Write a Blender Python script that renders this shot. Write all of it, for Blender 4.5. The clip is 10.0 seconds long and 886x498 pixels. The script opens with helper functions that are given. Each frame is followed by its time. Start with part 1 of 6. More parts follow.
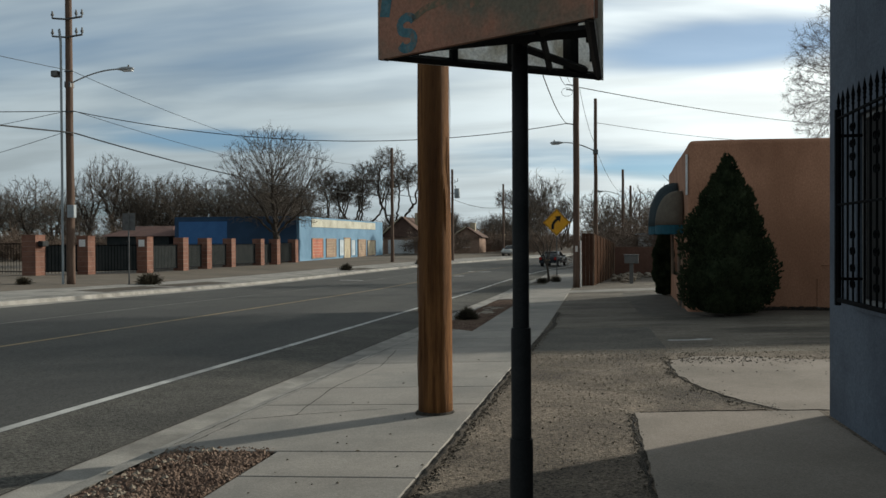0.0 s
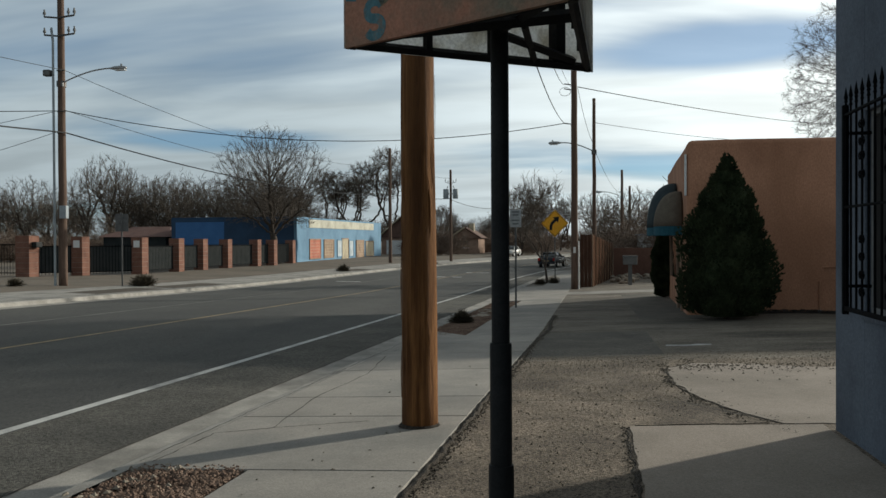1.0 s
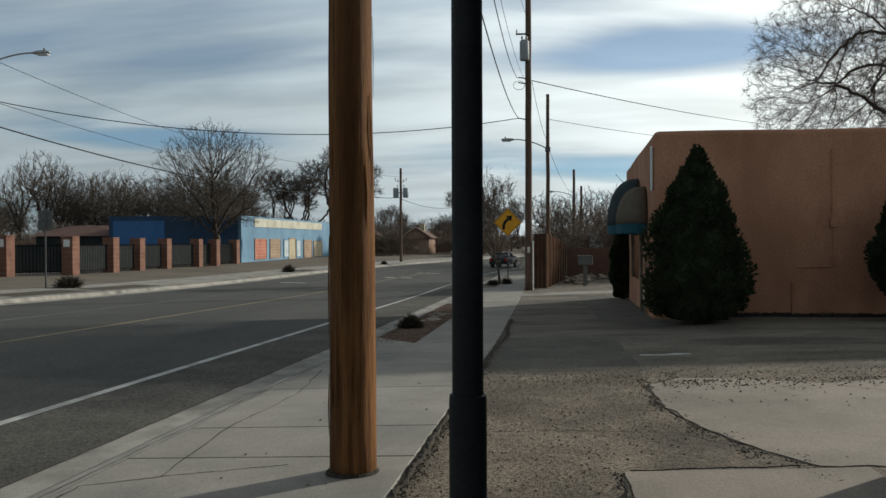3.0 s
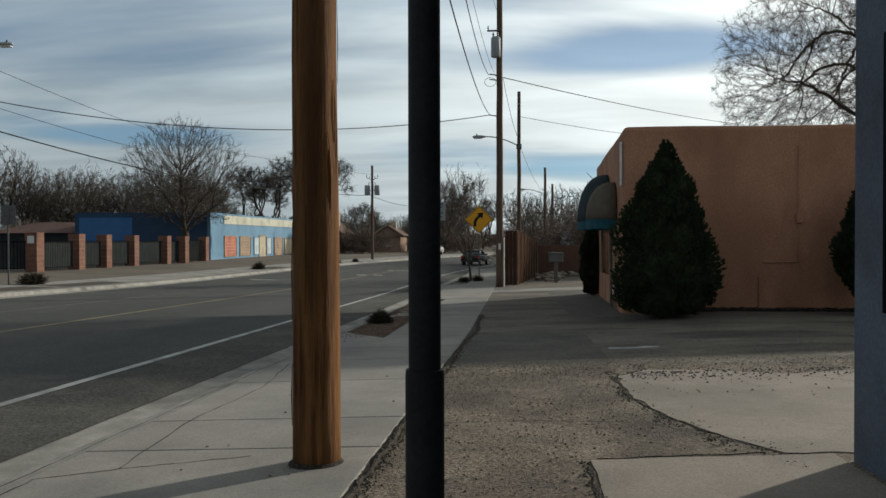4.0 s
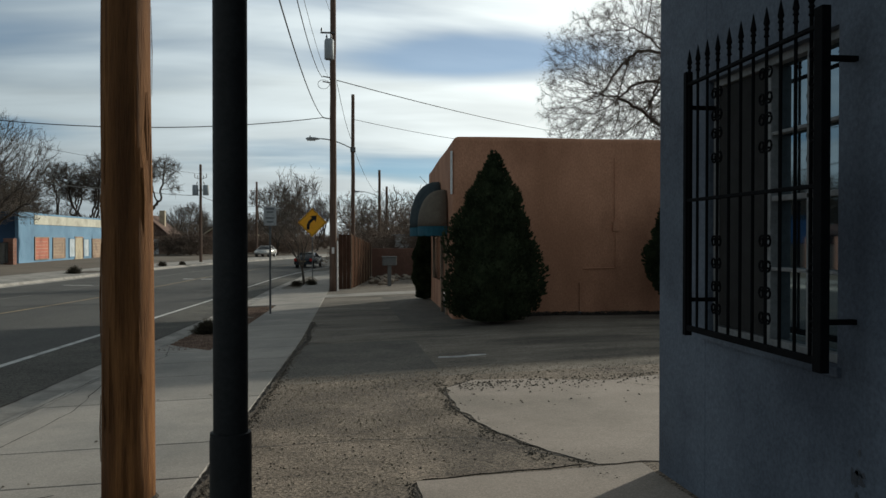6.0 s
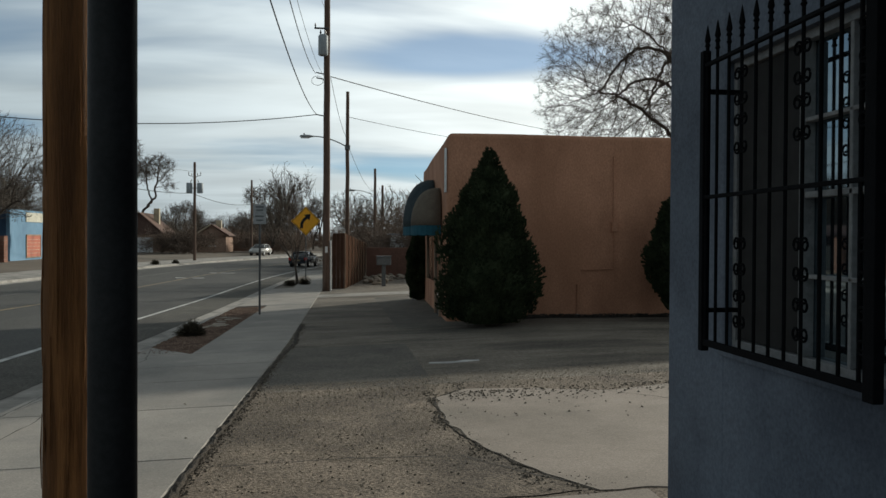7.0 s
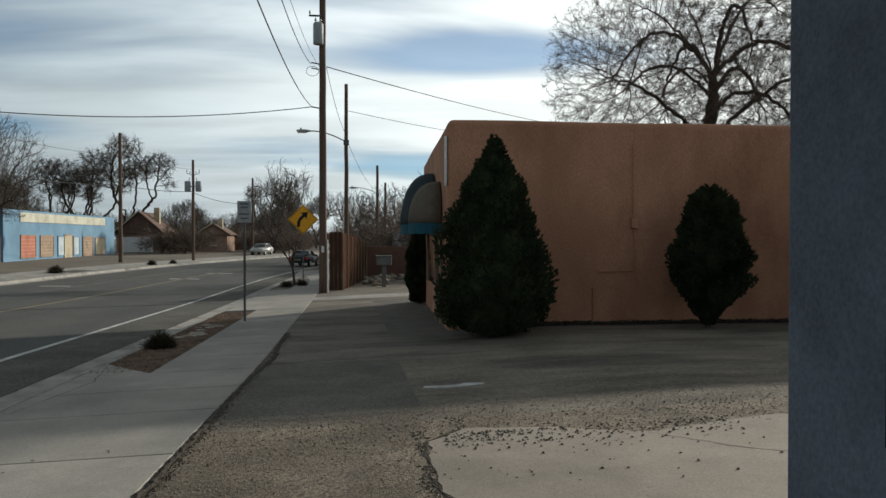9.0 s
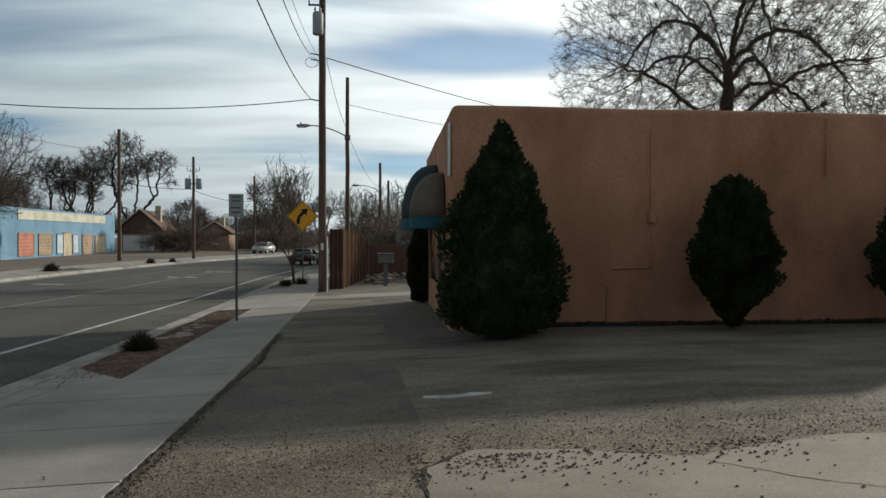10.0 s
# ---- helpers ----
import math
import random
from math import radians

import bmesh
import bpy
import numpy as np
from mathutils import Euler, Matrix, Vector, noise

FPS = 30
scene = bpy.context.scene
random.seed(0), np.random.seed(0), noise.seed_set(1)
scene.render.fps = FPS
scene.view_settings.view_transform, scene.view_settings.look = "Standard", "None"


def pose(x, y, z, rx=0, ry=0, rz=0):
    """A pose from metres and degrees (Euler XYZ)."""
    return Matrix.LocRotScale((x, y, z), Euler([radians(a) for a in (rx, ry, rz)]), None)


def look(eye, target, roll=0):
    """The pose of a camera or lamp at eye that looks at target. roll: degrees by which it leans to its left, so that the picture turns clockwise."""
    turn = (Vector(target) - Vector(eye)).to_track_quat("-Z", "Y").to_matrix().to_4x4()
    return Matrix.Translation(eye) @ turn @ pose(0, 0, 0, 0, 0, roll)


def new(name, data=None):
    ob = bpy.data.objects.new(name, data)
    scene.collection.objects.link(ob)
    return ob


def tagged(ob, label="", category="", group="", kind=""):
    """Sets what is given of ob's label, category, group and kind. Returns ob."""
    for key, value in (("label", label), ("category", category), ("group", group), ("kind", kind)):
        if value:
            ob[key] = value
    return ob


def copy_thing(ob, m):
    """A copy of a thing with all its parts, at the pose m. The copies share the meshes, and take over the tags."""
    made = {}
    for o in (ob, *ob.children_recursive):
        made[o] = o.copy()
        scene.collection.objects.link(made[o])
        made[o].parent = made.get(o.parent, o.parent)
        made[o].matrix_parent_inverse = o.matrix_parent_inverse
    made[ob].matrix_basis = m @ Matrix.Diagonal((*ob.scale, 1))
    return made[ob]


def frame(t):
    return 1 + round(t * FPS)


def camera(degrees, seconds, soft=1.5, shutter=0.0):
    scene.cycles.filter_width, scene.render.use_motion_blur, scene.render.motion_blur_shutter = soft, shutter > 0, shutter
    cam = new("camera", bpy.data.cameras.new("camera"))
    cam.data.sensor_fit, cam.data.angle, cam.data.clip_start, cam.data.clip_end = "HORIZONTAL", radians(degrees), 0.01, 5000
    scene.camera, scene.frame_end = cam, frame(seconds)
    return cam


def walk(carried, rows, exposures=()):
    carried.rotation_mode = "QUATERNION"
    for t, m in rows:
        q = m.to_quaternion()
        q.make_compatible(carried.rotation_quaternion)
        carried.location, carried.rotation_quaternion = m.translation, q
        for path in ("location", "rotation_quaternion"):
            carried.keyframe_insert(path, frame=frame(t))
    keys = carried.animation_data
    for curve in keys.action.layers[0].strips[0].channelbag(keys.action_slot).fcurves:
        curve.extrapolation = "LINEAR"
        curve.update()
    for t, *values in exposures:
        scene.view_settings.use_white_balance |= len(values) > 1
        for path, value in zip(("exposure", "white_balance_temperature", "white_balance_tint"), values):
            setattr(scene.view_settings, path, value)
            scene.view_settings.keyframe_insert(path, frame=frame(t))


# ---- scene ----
cam = camera(56.7, 10.0)
PATH = [
    (0, (-0.019, 0.096, 1.562), (-0.375, 2.064, 1.539), -0.3),
    (0.5, (0.068, 0.259, 1.575), (-0.288, 2.227, 1.552), -0.3),
    (1, (0.048, 0.548, 1.593), (-0.307, 2.516, 1.571), -0.3),
    (1.5, (-0.026, 0.923, 1.607), (-0.379, 2.892, 1.585), -0.3),
    (2, (-0.088, 1.401, 1.617), (-0.442, 3.369, 1.596), -0.3),
    (2.5, (-0.143, 2.016, 1.63), (-0.511, 3.982, 1.612), -0.3),
    (3, (-0.201, 2.358, 1.522), (-0.437, 4.344, 1.501), -0.2),
    (4.5, (-0.152, 2.453, 1.431), (-0.257, 4.45, 1.406), -0.0),
    (5, (-0.153, 2.412, 1.505), (-0.058, 4.409, 1.481), 0.1),
    (6.5, (-0.035, 2.729, 1.594), (0.204, 4.714, 1.57), 0.1),
    (7, (0.048, 3.118, 1.599), (0.288, 5.103, 1.574), 0.3),
    (7.5, (0.149, 3.586, 1.61), (0.387, 5.572, 1.584), 0.2),
    (8, (0.234, 4.04, 1.611), (0.471, 6.025, 1.583), 0.2),
    (8.5, (0.342, 4.595, 1.619), (0.574, 6.581, 1.591), 0.1),
    (9, (0.407, 5.154, 1.621), (0.634, 7.14, 1.591), -0.0),
    (9.5, (0.495, 5.748, 1.585), (0.716, 7.735, 1.555), 0.0),
    (10, (0.562, 6.39, 1.51), (0.78, 8.378, 1.479), 0.1),
]
walk(cam, [(t, look(eye, target, roll)) for t, eye, target, roll in PATH], exposures=[(0, -0.05, 6450, 5.0), (2.5, -0.05, 6450, 5.0), (3.2, -0.16, 6450, 5.0), (6.5, -0.18, 6450, 5.0), (7.1, -0.09, 6480, 5.2), (8.2, 0.0, 6500, 5.5), (10, -0.06, 6500, 5.5)])

# ---- world, sun, exposure ----
SUN_AZ = (0.766, 0.643)
SUN_EL = radians(17.8)
sun_vec = Vector((SUN_AZ[0] * math.cos(SUN_EL), SUN_AZ[1] * math.cos(SUN_EL), math.sin(SUN_EL)))


def build_world():
    w = bpy.data.worlds.new("sky")
    scene.world = w
    w.use_nodes = True
    nt = w.node_tree
    nt.nodes.clear()
    N, L = nt.nodes.new, nt.links.new
    out, bg = N("ShaderNodeOutputWorld"), N("ShaderNodeBackground")
    L(bg.outputs[0], out.inputs[0])
    bg.inputs[1].default_value = 1.0
    tc = N("ShaderNodeTexCoord")
    sky = N("ShaderNodeTexSky")
    sky.sky_type, sky.sun_disc = "NISHITA", False
    sky.sun_elevation, sky.sun_rotation = SUN_EL, math.atan2(SUN_AZ[0], SUN_AZ[1])
    sky.altitude, sky.dust_density, sky.ozone_density = 1600, 0.1, 5.0
    sep = N("ShaderNodeSeparateXYZ")
    L(tc.outputs["Generated"], sep.inputs[0])

    def m(op, a, b=None, c=None):
        n = N("ShaderNodeMath")
        n.operation = op
        for i, v in enumerate((a, b, c)):
            if v is None:
                continue
            if isinstance(v, (int, float)):
                n.inputs[i].default_value = v
            else:
                L(v, n.inputs[i])
        return n.outputs[0]

    z = m("MAXIMUM", sep.outputs[2], 0.0)
    den = m("ADD", z, 0.13)
    u, v = m("DIVIDE", sep.outputs[0], den), m("DIVIDE", sep.outputs[1], den)
    comb = N("ShaderNodeCombineXYZ")
    L(u, comb.inputs[0]), L(v, comb.inputs[1])
    mp = N("ShaderNodeMapping")
    mp.inputs["Scale"].default_value = (0.45, 1.15, 1)
    mp.inputs["Rotation"].default_value = (0, 0, radians(-6))
    mp.inputs["Location"].default_value = (3.3, 1.7, 0)
    L(comb.outputs[0], mp.inputs[0])

    def nz(scale, detail, rough, dist):
        n = N("ShaderNodeTexNoise")
        n.inputs["Scale"].default_value, n.inputs["Detail"].default_value = scale, detail
        n.inputs["Roughness"].default_value, n.inputs["Distortion"].default_value = rough, dist
        L(mp.outputs[0], n.inputs["Vector"])
        return n.outputs["Fac"]

    def ramp(fac, a, b, lo=0.0, hi=1.0):
        n = N("ShaderNodeMapRange")
        n.interpolation_type = "SMOOTHSTEP"
        for i, val in enumerate((a, b, lo, hi)):
            n.inputs[1 + i].default_value = val
        L(fac, n.inputs[0])
        return n.outputs[0]

    big, fine = nz(0.8, 5, 0.46, 0.5), nz(2.2, 4, 0.5, 0.3)
    field = m("ADD", m("MULTIPLY", big, 0.8), m("MULTIPLY", fine, 0.2))
    az = m("ARCTAN2", sep.outputs[0], sep.outputs[1])
    el = m("ARCSINE", sep.outputs[2])
    # open lanes in the cloud: azimuth, elevation, half width, half height (degrees), depth
    for a0, e0, wa, we, k in ((8.5, 12.4, 8.5, 1.25, 0.34), (7, 4.3, 9, 1.3, 0.2), (-26, 6.9, 8, 1.0, 0.4), (-24, 12, 9, 2.0, 0.06), (-9, 6.4, 6, 0.8, 0.1)):
        da, de = m("DIVIDE", m("SUBTRACT", az, radians(a0)), radians(wa)), m("DIVIDE", m("SUBTRACT", m("ADD", el, m("MULTIPLY", m("SUBTRACT", fine, 0.5), 0.03)), radians(e0)), radians(we))
        r2 = m("ADD", m("MULTIPLY", da, da), m("MULTIPLY", de, de))
        field = m("SUBTRACT", field, m("MULTIPLY", m("EXPONENT", m("MULTIPLY", r2, -1.0)), k))
    cover = ramp(field, 0.2, 0.5)
    dot = N("ShaderNodeVectorMath")
    dot.operation = "DOT_PRODUCT"
    L(tc.outputs["Generated"], dot.inputs[0])
    dot.inputs[1].default_value = sun_vec
    glow = ramp(dot.outputs["Value"], 0.25, 1.0)
    shade = ramp(fine, 0.3, 0.7, 0.86, 1.1)
    lum = m("MULTIPLY", m("ADD", 0.55, m("MULTIPLY", glow, 0.8)), shade)
    lum = m("MULTIPLY", lum, ramp(z, 0.25, 0.75, 1.0, 0.34))
    lum = m("MULTIPLY", lum, ramp(z, 0.02, 0.2, 0.84, 1.0))
    lum = m("MULTIPLY", lum, ramp(cover, 0.2, 1.0, 0.8, 1.0))
    tint = N("ShaderNodeMix")
    tint.data_type = "RGBA"
    L(glow, tint.inputs[0])
    tint.inputs[6].default_value = (0.86, 0.985, 1.07, 1)
    tint.inputs[7].default_value = (0.985, 1.0, 0.985, 1)
    cl = N("ShaderNodeVectorMath")
    cl.operation = "SCALE"
    L(tint.outputs[2], cl.inputs[0]), L(lum, cl.inputs["Scale"])
    sk = N("ShaderNodeVectorMath")
    sk.operation = "MULTIPLY"
    L(sky.outputs[0], sk.inputs[0])
    sk.inputs[1].default_value = (0.082, 0.1, 0.1)
    mix = N("ShaderNodeMix")
    mix.data_type = "RGBA"
    L(m("ADD", m("MULTIPLY", cover, 0.62), 0.38), mix.inputs[0]), L(sk.outputs[0], mix.inputs[6]), L(cl.outputs[0], mix.inputs[7])
    L(mix.outputs[2], bg.inputs[0])


build_world()
sun_data = bpy.data.lights.new("sun", "SUN")
sun_data.energy, sun_data.angle, sun_data.color = 4.1, radians(1.2), (1.0, 0.93, 0.82)
sun = new("sun", sun_data)
sun.matrix_world = look(sun_vec * 60, (0, 0, 0))

# ---- materials ----


def mat(name, c1, c2, scale=6.0, rough=0.85, bump=0.3, fine=60.0, metal=0.0, c3=None, big=0.7, stretch=(1, 1, 1), spec=0.3, rnd=0.0, coords="Position", dist=0.01, speck=0.0, grit=70.0):
    """Two-scale noise material: c1 to c2 by the middle noise, c3 in large stains, fine relief."""
    ma = bpy.data.materials.new(name)
    ma.use_nodes = True
    nt = ma.node_tree
    N, L = nt.nodes.new, nt.links.new
    b = nt.nodes["Principled BSDF"]
    b.inputs["Roughness"].default_value, b.inputs["Metallic"].default_value = rough, metal
    b.inputs["Specular IOR Level"].default_value = spec
    if coords == "Position":
        src = N("ShaderNodeNewGeometry").outputs["Position"]
    else:
        src = N("ShaderNodeTexCoord").outputs["Object"]
    mp = N("ShaderNodeMapping")
    mp.inputs["Scale"].default_value = stretch
    L(src, mp.inputs[0])

    def nz(s, d, r=0.6):
        n = N("ShaderNodeTexNoise")
        n.inputs["Scale"].default_value, n.inputs["Detail"].default_value, n.inputs["Roughness"].default_value = s, d, r
        L(mp.outputs[0], n.inputs["Vector"])
        return n.outputs["Fac"]

    def mix(f, a, c, kind="MIX"):
        n = N("ShaderNodeMix")
        n.data_type, n.blend_type = "RGBA", kind
        for i, v in ((0, f), (6, a), (7, c)):
            if isinstance(v, (tuple, float, int)):
                n.inputs[i].default_value = (*v, 1) if isinstance(v, tuple) else v
            else:
                L(v, n.inputs[i])
        return n.outputs[2]

    def rng(f, a, c, lo=0.0, hi=1.0):
        n = N("ShaderNodeMapRange")
        for i, val in enumerate((a, c, lo, hi)):
            n.inputs[1 + i].default_value = val
        L(f, n.inputs[0])
        return n.outputs[0]

    fn = nz(fine, 4, 0.65)
    col = mix(rng(nz(scale, 6), 0.35, 0.65), c1, c2)
    if c3:
        col = mix(rng(nz(big, 5, 0.62), 0.47, 0.66), col, c3)
    g = N("ShaderNodeCombineColor")
    v = rng(fn, 0.3, 0.7, 0.78, 1.2)
    for i in range(3):
        L(v, g.inputs[i])
    col = mix(1.0, col, g.outputs[0], "MULTIPLY")
    if speck:
        vo = N("ShaderNodeTexVoronoi")
        vo.inputs["Scale"].default_value = grit
        L(mp.outputs[0], vo.inputs["Vector"])
        sc = N("ShaderNodeSeparateColor")
        L(vo.outputs["Color"], sc.inputs[0])
        gg = N("ShaderNodeCombineColor")
        v = rng(sc.outputs[0], 0, 1, 1 - speck, 1 + speck)
        for i in range(3):
            L(v, gg.inputs[i])
        col = mix(1.0, col, gg.outputs[0], "MULTIPLY")
    if rnd:
        oi = N("ShaderNodeObjectInfo")
        h = N("ShaderNodeCombineColor")
        v = rng(oi.outputs["Random"], 0, 1, 1 - rnd, 1 + rnd)
        for i in range(3):
            L(v, h.inputs[i])
        col = mix(1.0, col, h.outputs[0], "MULTIPLY")
    L(col, b.inputs["Base Color"])
    if bump:
        bp = N("ShaderNodeBump")
        bp.inputs["Strength"].default_value, bp.inputs["Distance"].default_value = bump, dist
        L(fn, bp.inputs["Height"]), L(bp.outputs[0], b.inputs["Normal"])
    return ma


M = {}
M["asphalt"] = mat("asphalt", (0.058, 0.057, 0.054), (0.078, 0.076, 0.071), 0.8, 0.9, 0.5, 120, c3=(0.047, 0.047, 0.046), big=0.22, stretch=(1, 0.35, 1), speck=0.3, grit=60)
M["lot"] = mat("worn_lot_asphalt", (0.135, 0.116, 0.095), (0.218, 0.19, 0.154), 1.3, 0.95, 0.8, 50, c3=(0.084, 0.073, 0.061), big=0.45, dist=0.018, stretch=(0.6, 1.5, 1), speck=0.42, grit=55)
M["gravelly"] = mat("gravelly_asphalt", (0.132, 0.105, 0.08), (0.228, 0.183, 0.14), 1.6, 0.95, 0.7, 40, c3=(0.092, 0.074, 0.058), big=0.6, dist=0.018, speck=0.6, grit=60)
M["dirt"] = mat("dirt", (0.125, 0.103, 0.08), (0.165, 0.136, 0.107), 0.6, 0.95, 0.6, 20, c3=(0.095, 0.08, 0.063), big=0.12)
M["concrete"] = mat("sidewalk_concrete", (0.267, 0.247, 0.222), (0.326, 0.3, 0.27), 1.4, 0.88, 0.25, 90, c3=(0.215, 0.206, 0.19), big=0.5, rnd=0.07, speck=0.1)
M["gutter"] = mat("gutter_concrete", (0.262, 0.248, 0.226), (0.345, 0.326, 0.298), 2.5, 0.9, 0.4, 60, c3=(0.18, 0.17, 0.155), big=0.9)
M["pad"] = mat("pad_concrete", (0.268, 0.228, 0.192), (0.325, 0.276, 0.235), 1.1, 0.88, 0.3, 70, c3=(0.214, 0.185, 0.155), big=0.5, speck=0.1)
M["white_line"] = mat("worn_white_road_paint", (0.42, 0.42, 0.41), (0.55, 0.55, 0.53), 3, 0.75, 0.3, 80, c3=(0.24, 0.24, 0.235), big=1.4)
M["yellow_line"] = mat("worn_yellow_road_paint", (0.27, 0.2, 0.105), (0.35, 0.26, 0.135), 3, 0.75, 0.3, 80, c3=(0.14, 0.115, 0.08), big=0.8)
M["gravel"] = mat("bed_gravel", (0.14, 0.09, 0.067), (0.245, 0.172, 0.13), 9, 0.9, 0.6, 40, rnd=0.0, c3=(0.1, 0.062, 0.046), big=3)
M["lavender"] = mat("lavender_stucco", (0.118, 0.142, 0.18), (0.142, 0.168, 0.211), 0.9, 0.95, 0.3, 45, c3=(0.073, 0.086, 0.112), big=0.5, spec=0.15)
M["adobe"] = mat("tan_stucco", (0.345, 0.17, 0.102), (0.475, 0.242, 0.15), 0.7, 0.93, 0.35, 30, c3=(0.255, 0.119, 0.071), big=0.34, stretch=(1, 1, 0.55))
M["pole_wood"] = mat("pole_wood", (0.125, 0.055, 0.021), (0.3, 0.14, 0.052), 6, 0.8, 1.0, 30, c3=(0.075, 0.034, 0.016), big=1.5, stretch=(4, 4, 0.22), dist=0.02, spec=0.15)
M["old_wood"] = mat("weathered_pole_wood", (0.09, 0.058, 0.043), (0.142, 0.094, 0.071), 5, 0.9, 0.6, 22, stretch=(3, 3, 0.25))
M["black"] = mat("black_paint", (0.015, 0.016, 0.017), (0.024, 0.025, 0.026), 4, 0.6, 0.15, 60, spec=0.15)
M["iron"] = mat("black_iron", (0.004, 0.0045, 0.0055), (0.007, 0.0075, 0.009), 8, 0.75, 0.1, 60, spec=0.04)
M["galv"] = mat("galvanised_steel", (0.33, 0.34, 0.35), (0.42, 0.43, 0.44), 6, 0.45, 0.05, 60, metal=0.7)
M["dark_steel"] = mat("dark_steel", (0.09, 0.09, 0.09), (0.13, 0.13, 0.13), 6, 0.5, 0.05, 60, metal=0.5)
M["sign_face"] = mat("faded_orange_sign_face", (0.36, 0.175, 0.115), (0.46, 0.21, 0.135), 3, 0.7, 0.1, 50, c3=(0.19, 0.165, 0.12), big=2.2)
M["teal_paint"] = mat("teal_paint", (0.06, 0.16, 0.2), (0.11, 0.22, 0.25), 12, 0.7, 0.1, 50, c3=(0.24, 0.17, 0.125), big=14)
M["olive_paint"] = mat("olive_paint", (0.16, 0.145, 0.095), (0.22, 0.185, 0.12), 9, 0.7, 0.1, 50, c3=(0.36, 0.18, 0.115), big=13)
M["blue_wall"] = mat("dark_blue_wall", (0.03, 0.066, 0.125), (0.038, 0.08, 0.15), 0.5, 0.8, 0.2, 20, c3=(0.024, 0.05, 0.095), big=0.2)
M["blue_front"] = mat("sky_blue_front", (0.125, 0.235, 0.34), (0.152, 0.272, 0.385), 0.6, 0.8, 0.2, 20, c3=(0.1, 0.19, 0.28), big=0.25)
M["cream"] = mat("cream_band", (0.44, 0.425, 0.345), (0.52, 0.505, 0.42), 0.8, 0.8, 0.2, 20, c3=(0.33, 0.31, 0.25), big=0.5)
M["red_brick"] = mat("brick", (0.165, 0.08, 0.057), (0.24, 0.122, 0.086), 3, 0.9, 0.5, 30, c3=(0.13, 0.063, 0.046), big=1.5)
M["board_red"] = mat("red_board", (0.38, 0.12, 0.08), (0.44, 0.155, 0.1), 2, 0.8, 0.1, 20, c3=(0.3, 0.1, 0.07), big=0.8)
M["board_tan"] = mat("tan_board", (0.27, 0.185, 0.125), (0.33, 0.23, 0.16), 2, 0.8, 0.1, 20, c3=(0.2, 0.14, 0.1), big=0.8)
M["board_cream"] = mat("cream_board", (0.4, 0.34, 0.235), (0.46, 0.4, 0.285), 2, 0.8, 0.1, 20, c3=(0.3, 0.25, 0.18), big=0.8)
M["yellow_sign"] = mat("yellow_sign_sheet", (0.78, 0.36, 0.015), (0.82, 0.39, 0.02), 2, 0.5, 0.0, 20)
# fence brown is darkened to stand in for shade on the boards
M["fence_brown"] = mat("shade_darkened_brown_fence", (0.06, 0.034, 0.024), (0.085, 0.048, 0.034), 4, 1.0, 0.4, 20, stretch=(3, 3, 0.4), spec=0.0)
M["yard_wall"] = mat("red_brown_block_wall", (0.13, 0.07, 0.052), (0.165, 0.09, 0.066), 1.2, 0.9, 0.3, 15)
M["awning_tan"] = mat("tan_awning_canvas", (0.12, 0.1, 0.08), (0.155, 0.132, 0.105), 3, 0.95, 0.2, 60, spec=0.1)
M["awning_teal"] = mat("teal_awning_canvas", (0.012, 0.07, 0.1), (0.018, 0.09, 0.125), 3, 0.85, 0.2, 60)
# rear awning: teal canvas with its shade mixed into the colour
M["awning_shaded"] = mat("shaded_teal_awning_canvas", (0.036, 0.05, 0.058), (0.055, 0.068, 0.072), 3, 0.95, 0.2, 60, spec=0.1)
M["bark"] = mat("bark", (0.045, 0.035, 0.028), (0.08, 0.063, 0.05), 6, 0.95, 0.8, 18, stretch=(2, 2, 0.5))
M["twig"] = mat("twigs", (0.075, 0.061, 0.05), (0.125, 0.102, 0.082), 1.0, 0.95, 0.0, 18)
# grey lowered so the colour carries the shade on the yard box
M["dull_box"] = mat("shade_dimmed_grey_box", (0.1, 0.108, 0.11), (0.14, 0.15, 0.152), 3, 0.7, 0.1, 25)
M["brush"] = mat("brush_twigs", (0.12, 0.088, 0.068), (0.2, 0.148, 0.115), 1.0, 0.95, 0.0, 18)
M["cypress"] = mat("cypress_foliage", (0.022, 0.03, 0.016), (0.05, 0.062, 0.032), 4, 1.0, 0.2, 30, spec=0.05, c3=(0.013, 0.02, 0.01), big=1.5)
M["scrub"] = mat("dry_scrub", (0.035, 0.03, 0.02), (0.075, 0.062, 0.04), 8, 0.95, 0.2, 30)
M["roof_brown"] = mat("brown_shingle_roof", (0.105, 0.064, 0.05), (0.145, 0.088, 0.068), 2, 0.9, 0.4, 15)
M["house_brick"] = mat("house_wall", (0.26, 0.17, 0.125), (0.33, 0.22, 0.165), 1.5, 0.9, 0.3, 15)
M["white_paint"] = mat("white_paint", (0.66, 0.66, 0.65), (0.74, 0.74, 0.73), 2, 0.6, 0.1, 30)
M["grey_metal"] = mat("grey_painted_metal", (0.26, 0.29, 0.31), (0.32, 0.35, 0.37), 2, 0.6, 0.1, 30)
M["rock"] = mat("pale_rock", (0.2, 0.17, 0.135), (0.32, 0.275, 0.22), 6, 0.9, 0.6, 30, rnd=0.3)
M["interior"] = mat("dark_interior", (0.02, 0.02, 0.02), (0.03, 0.03, 0.03), 2, 0.9, 0.0, 10)
M["car_paint"] = mat("dark_grey_car_paint", (0.02, 0.026, 0.032), (0.024, 0.03, 0.037), 3, 0.22, 0.0, 10, metal=0.5, spec=0.6)
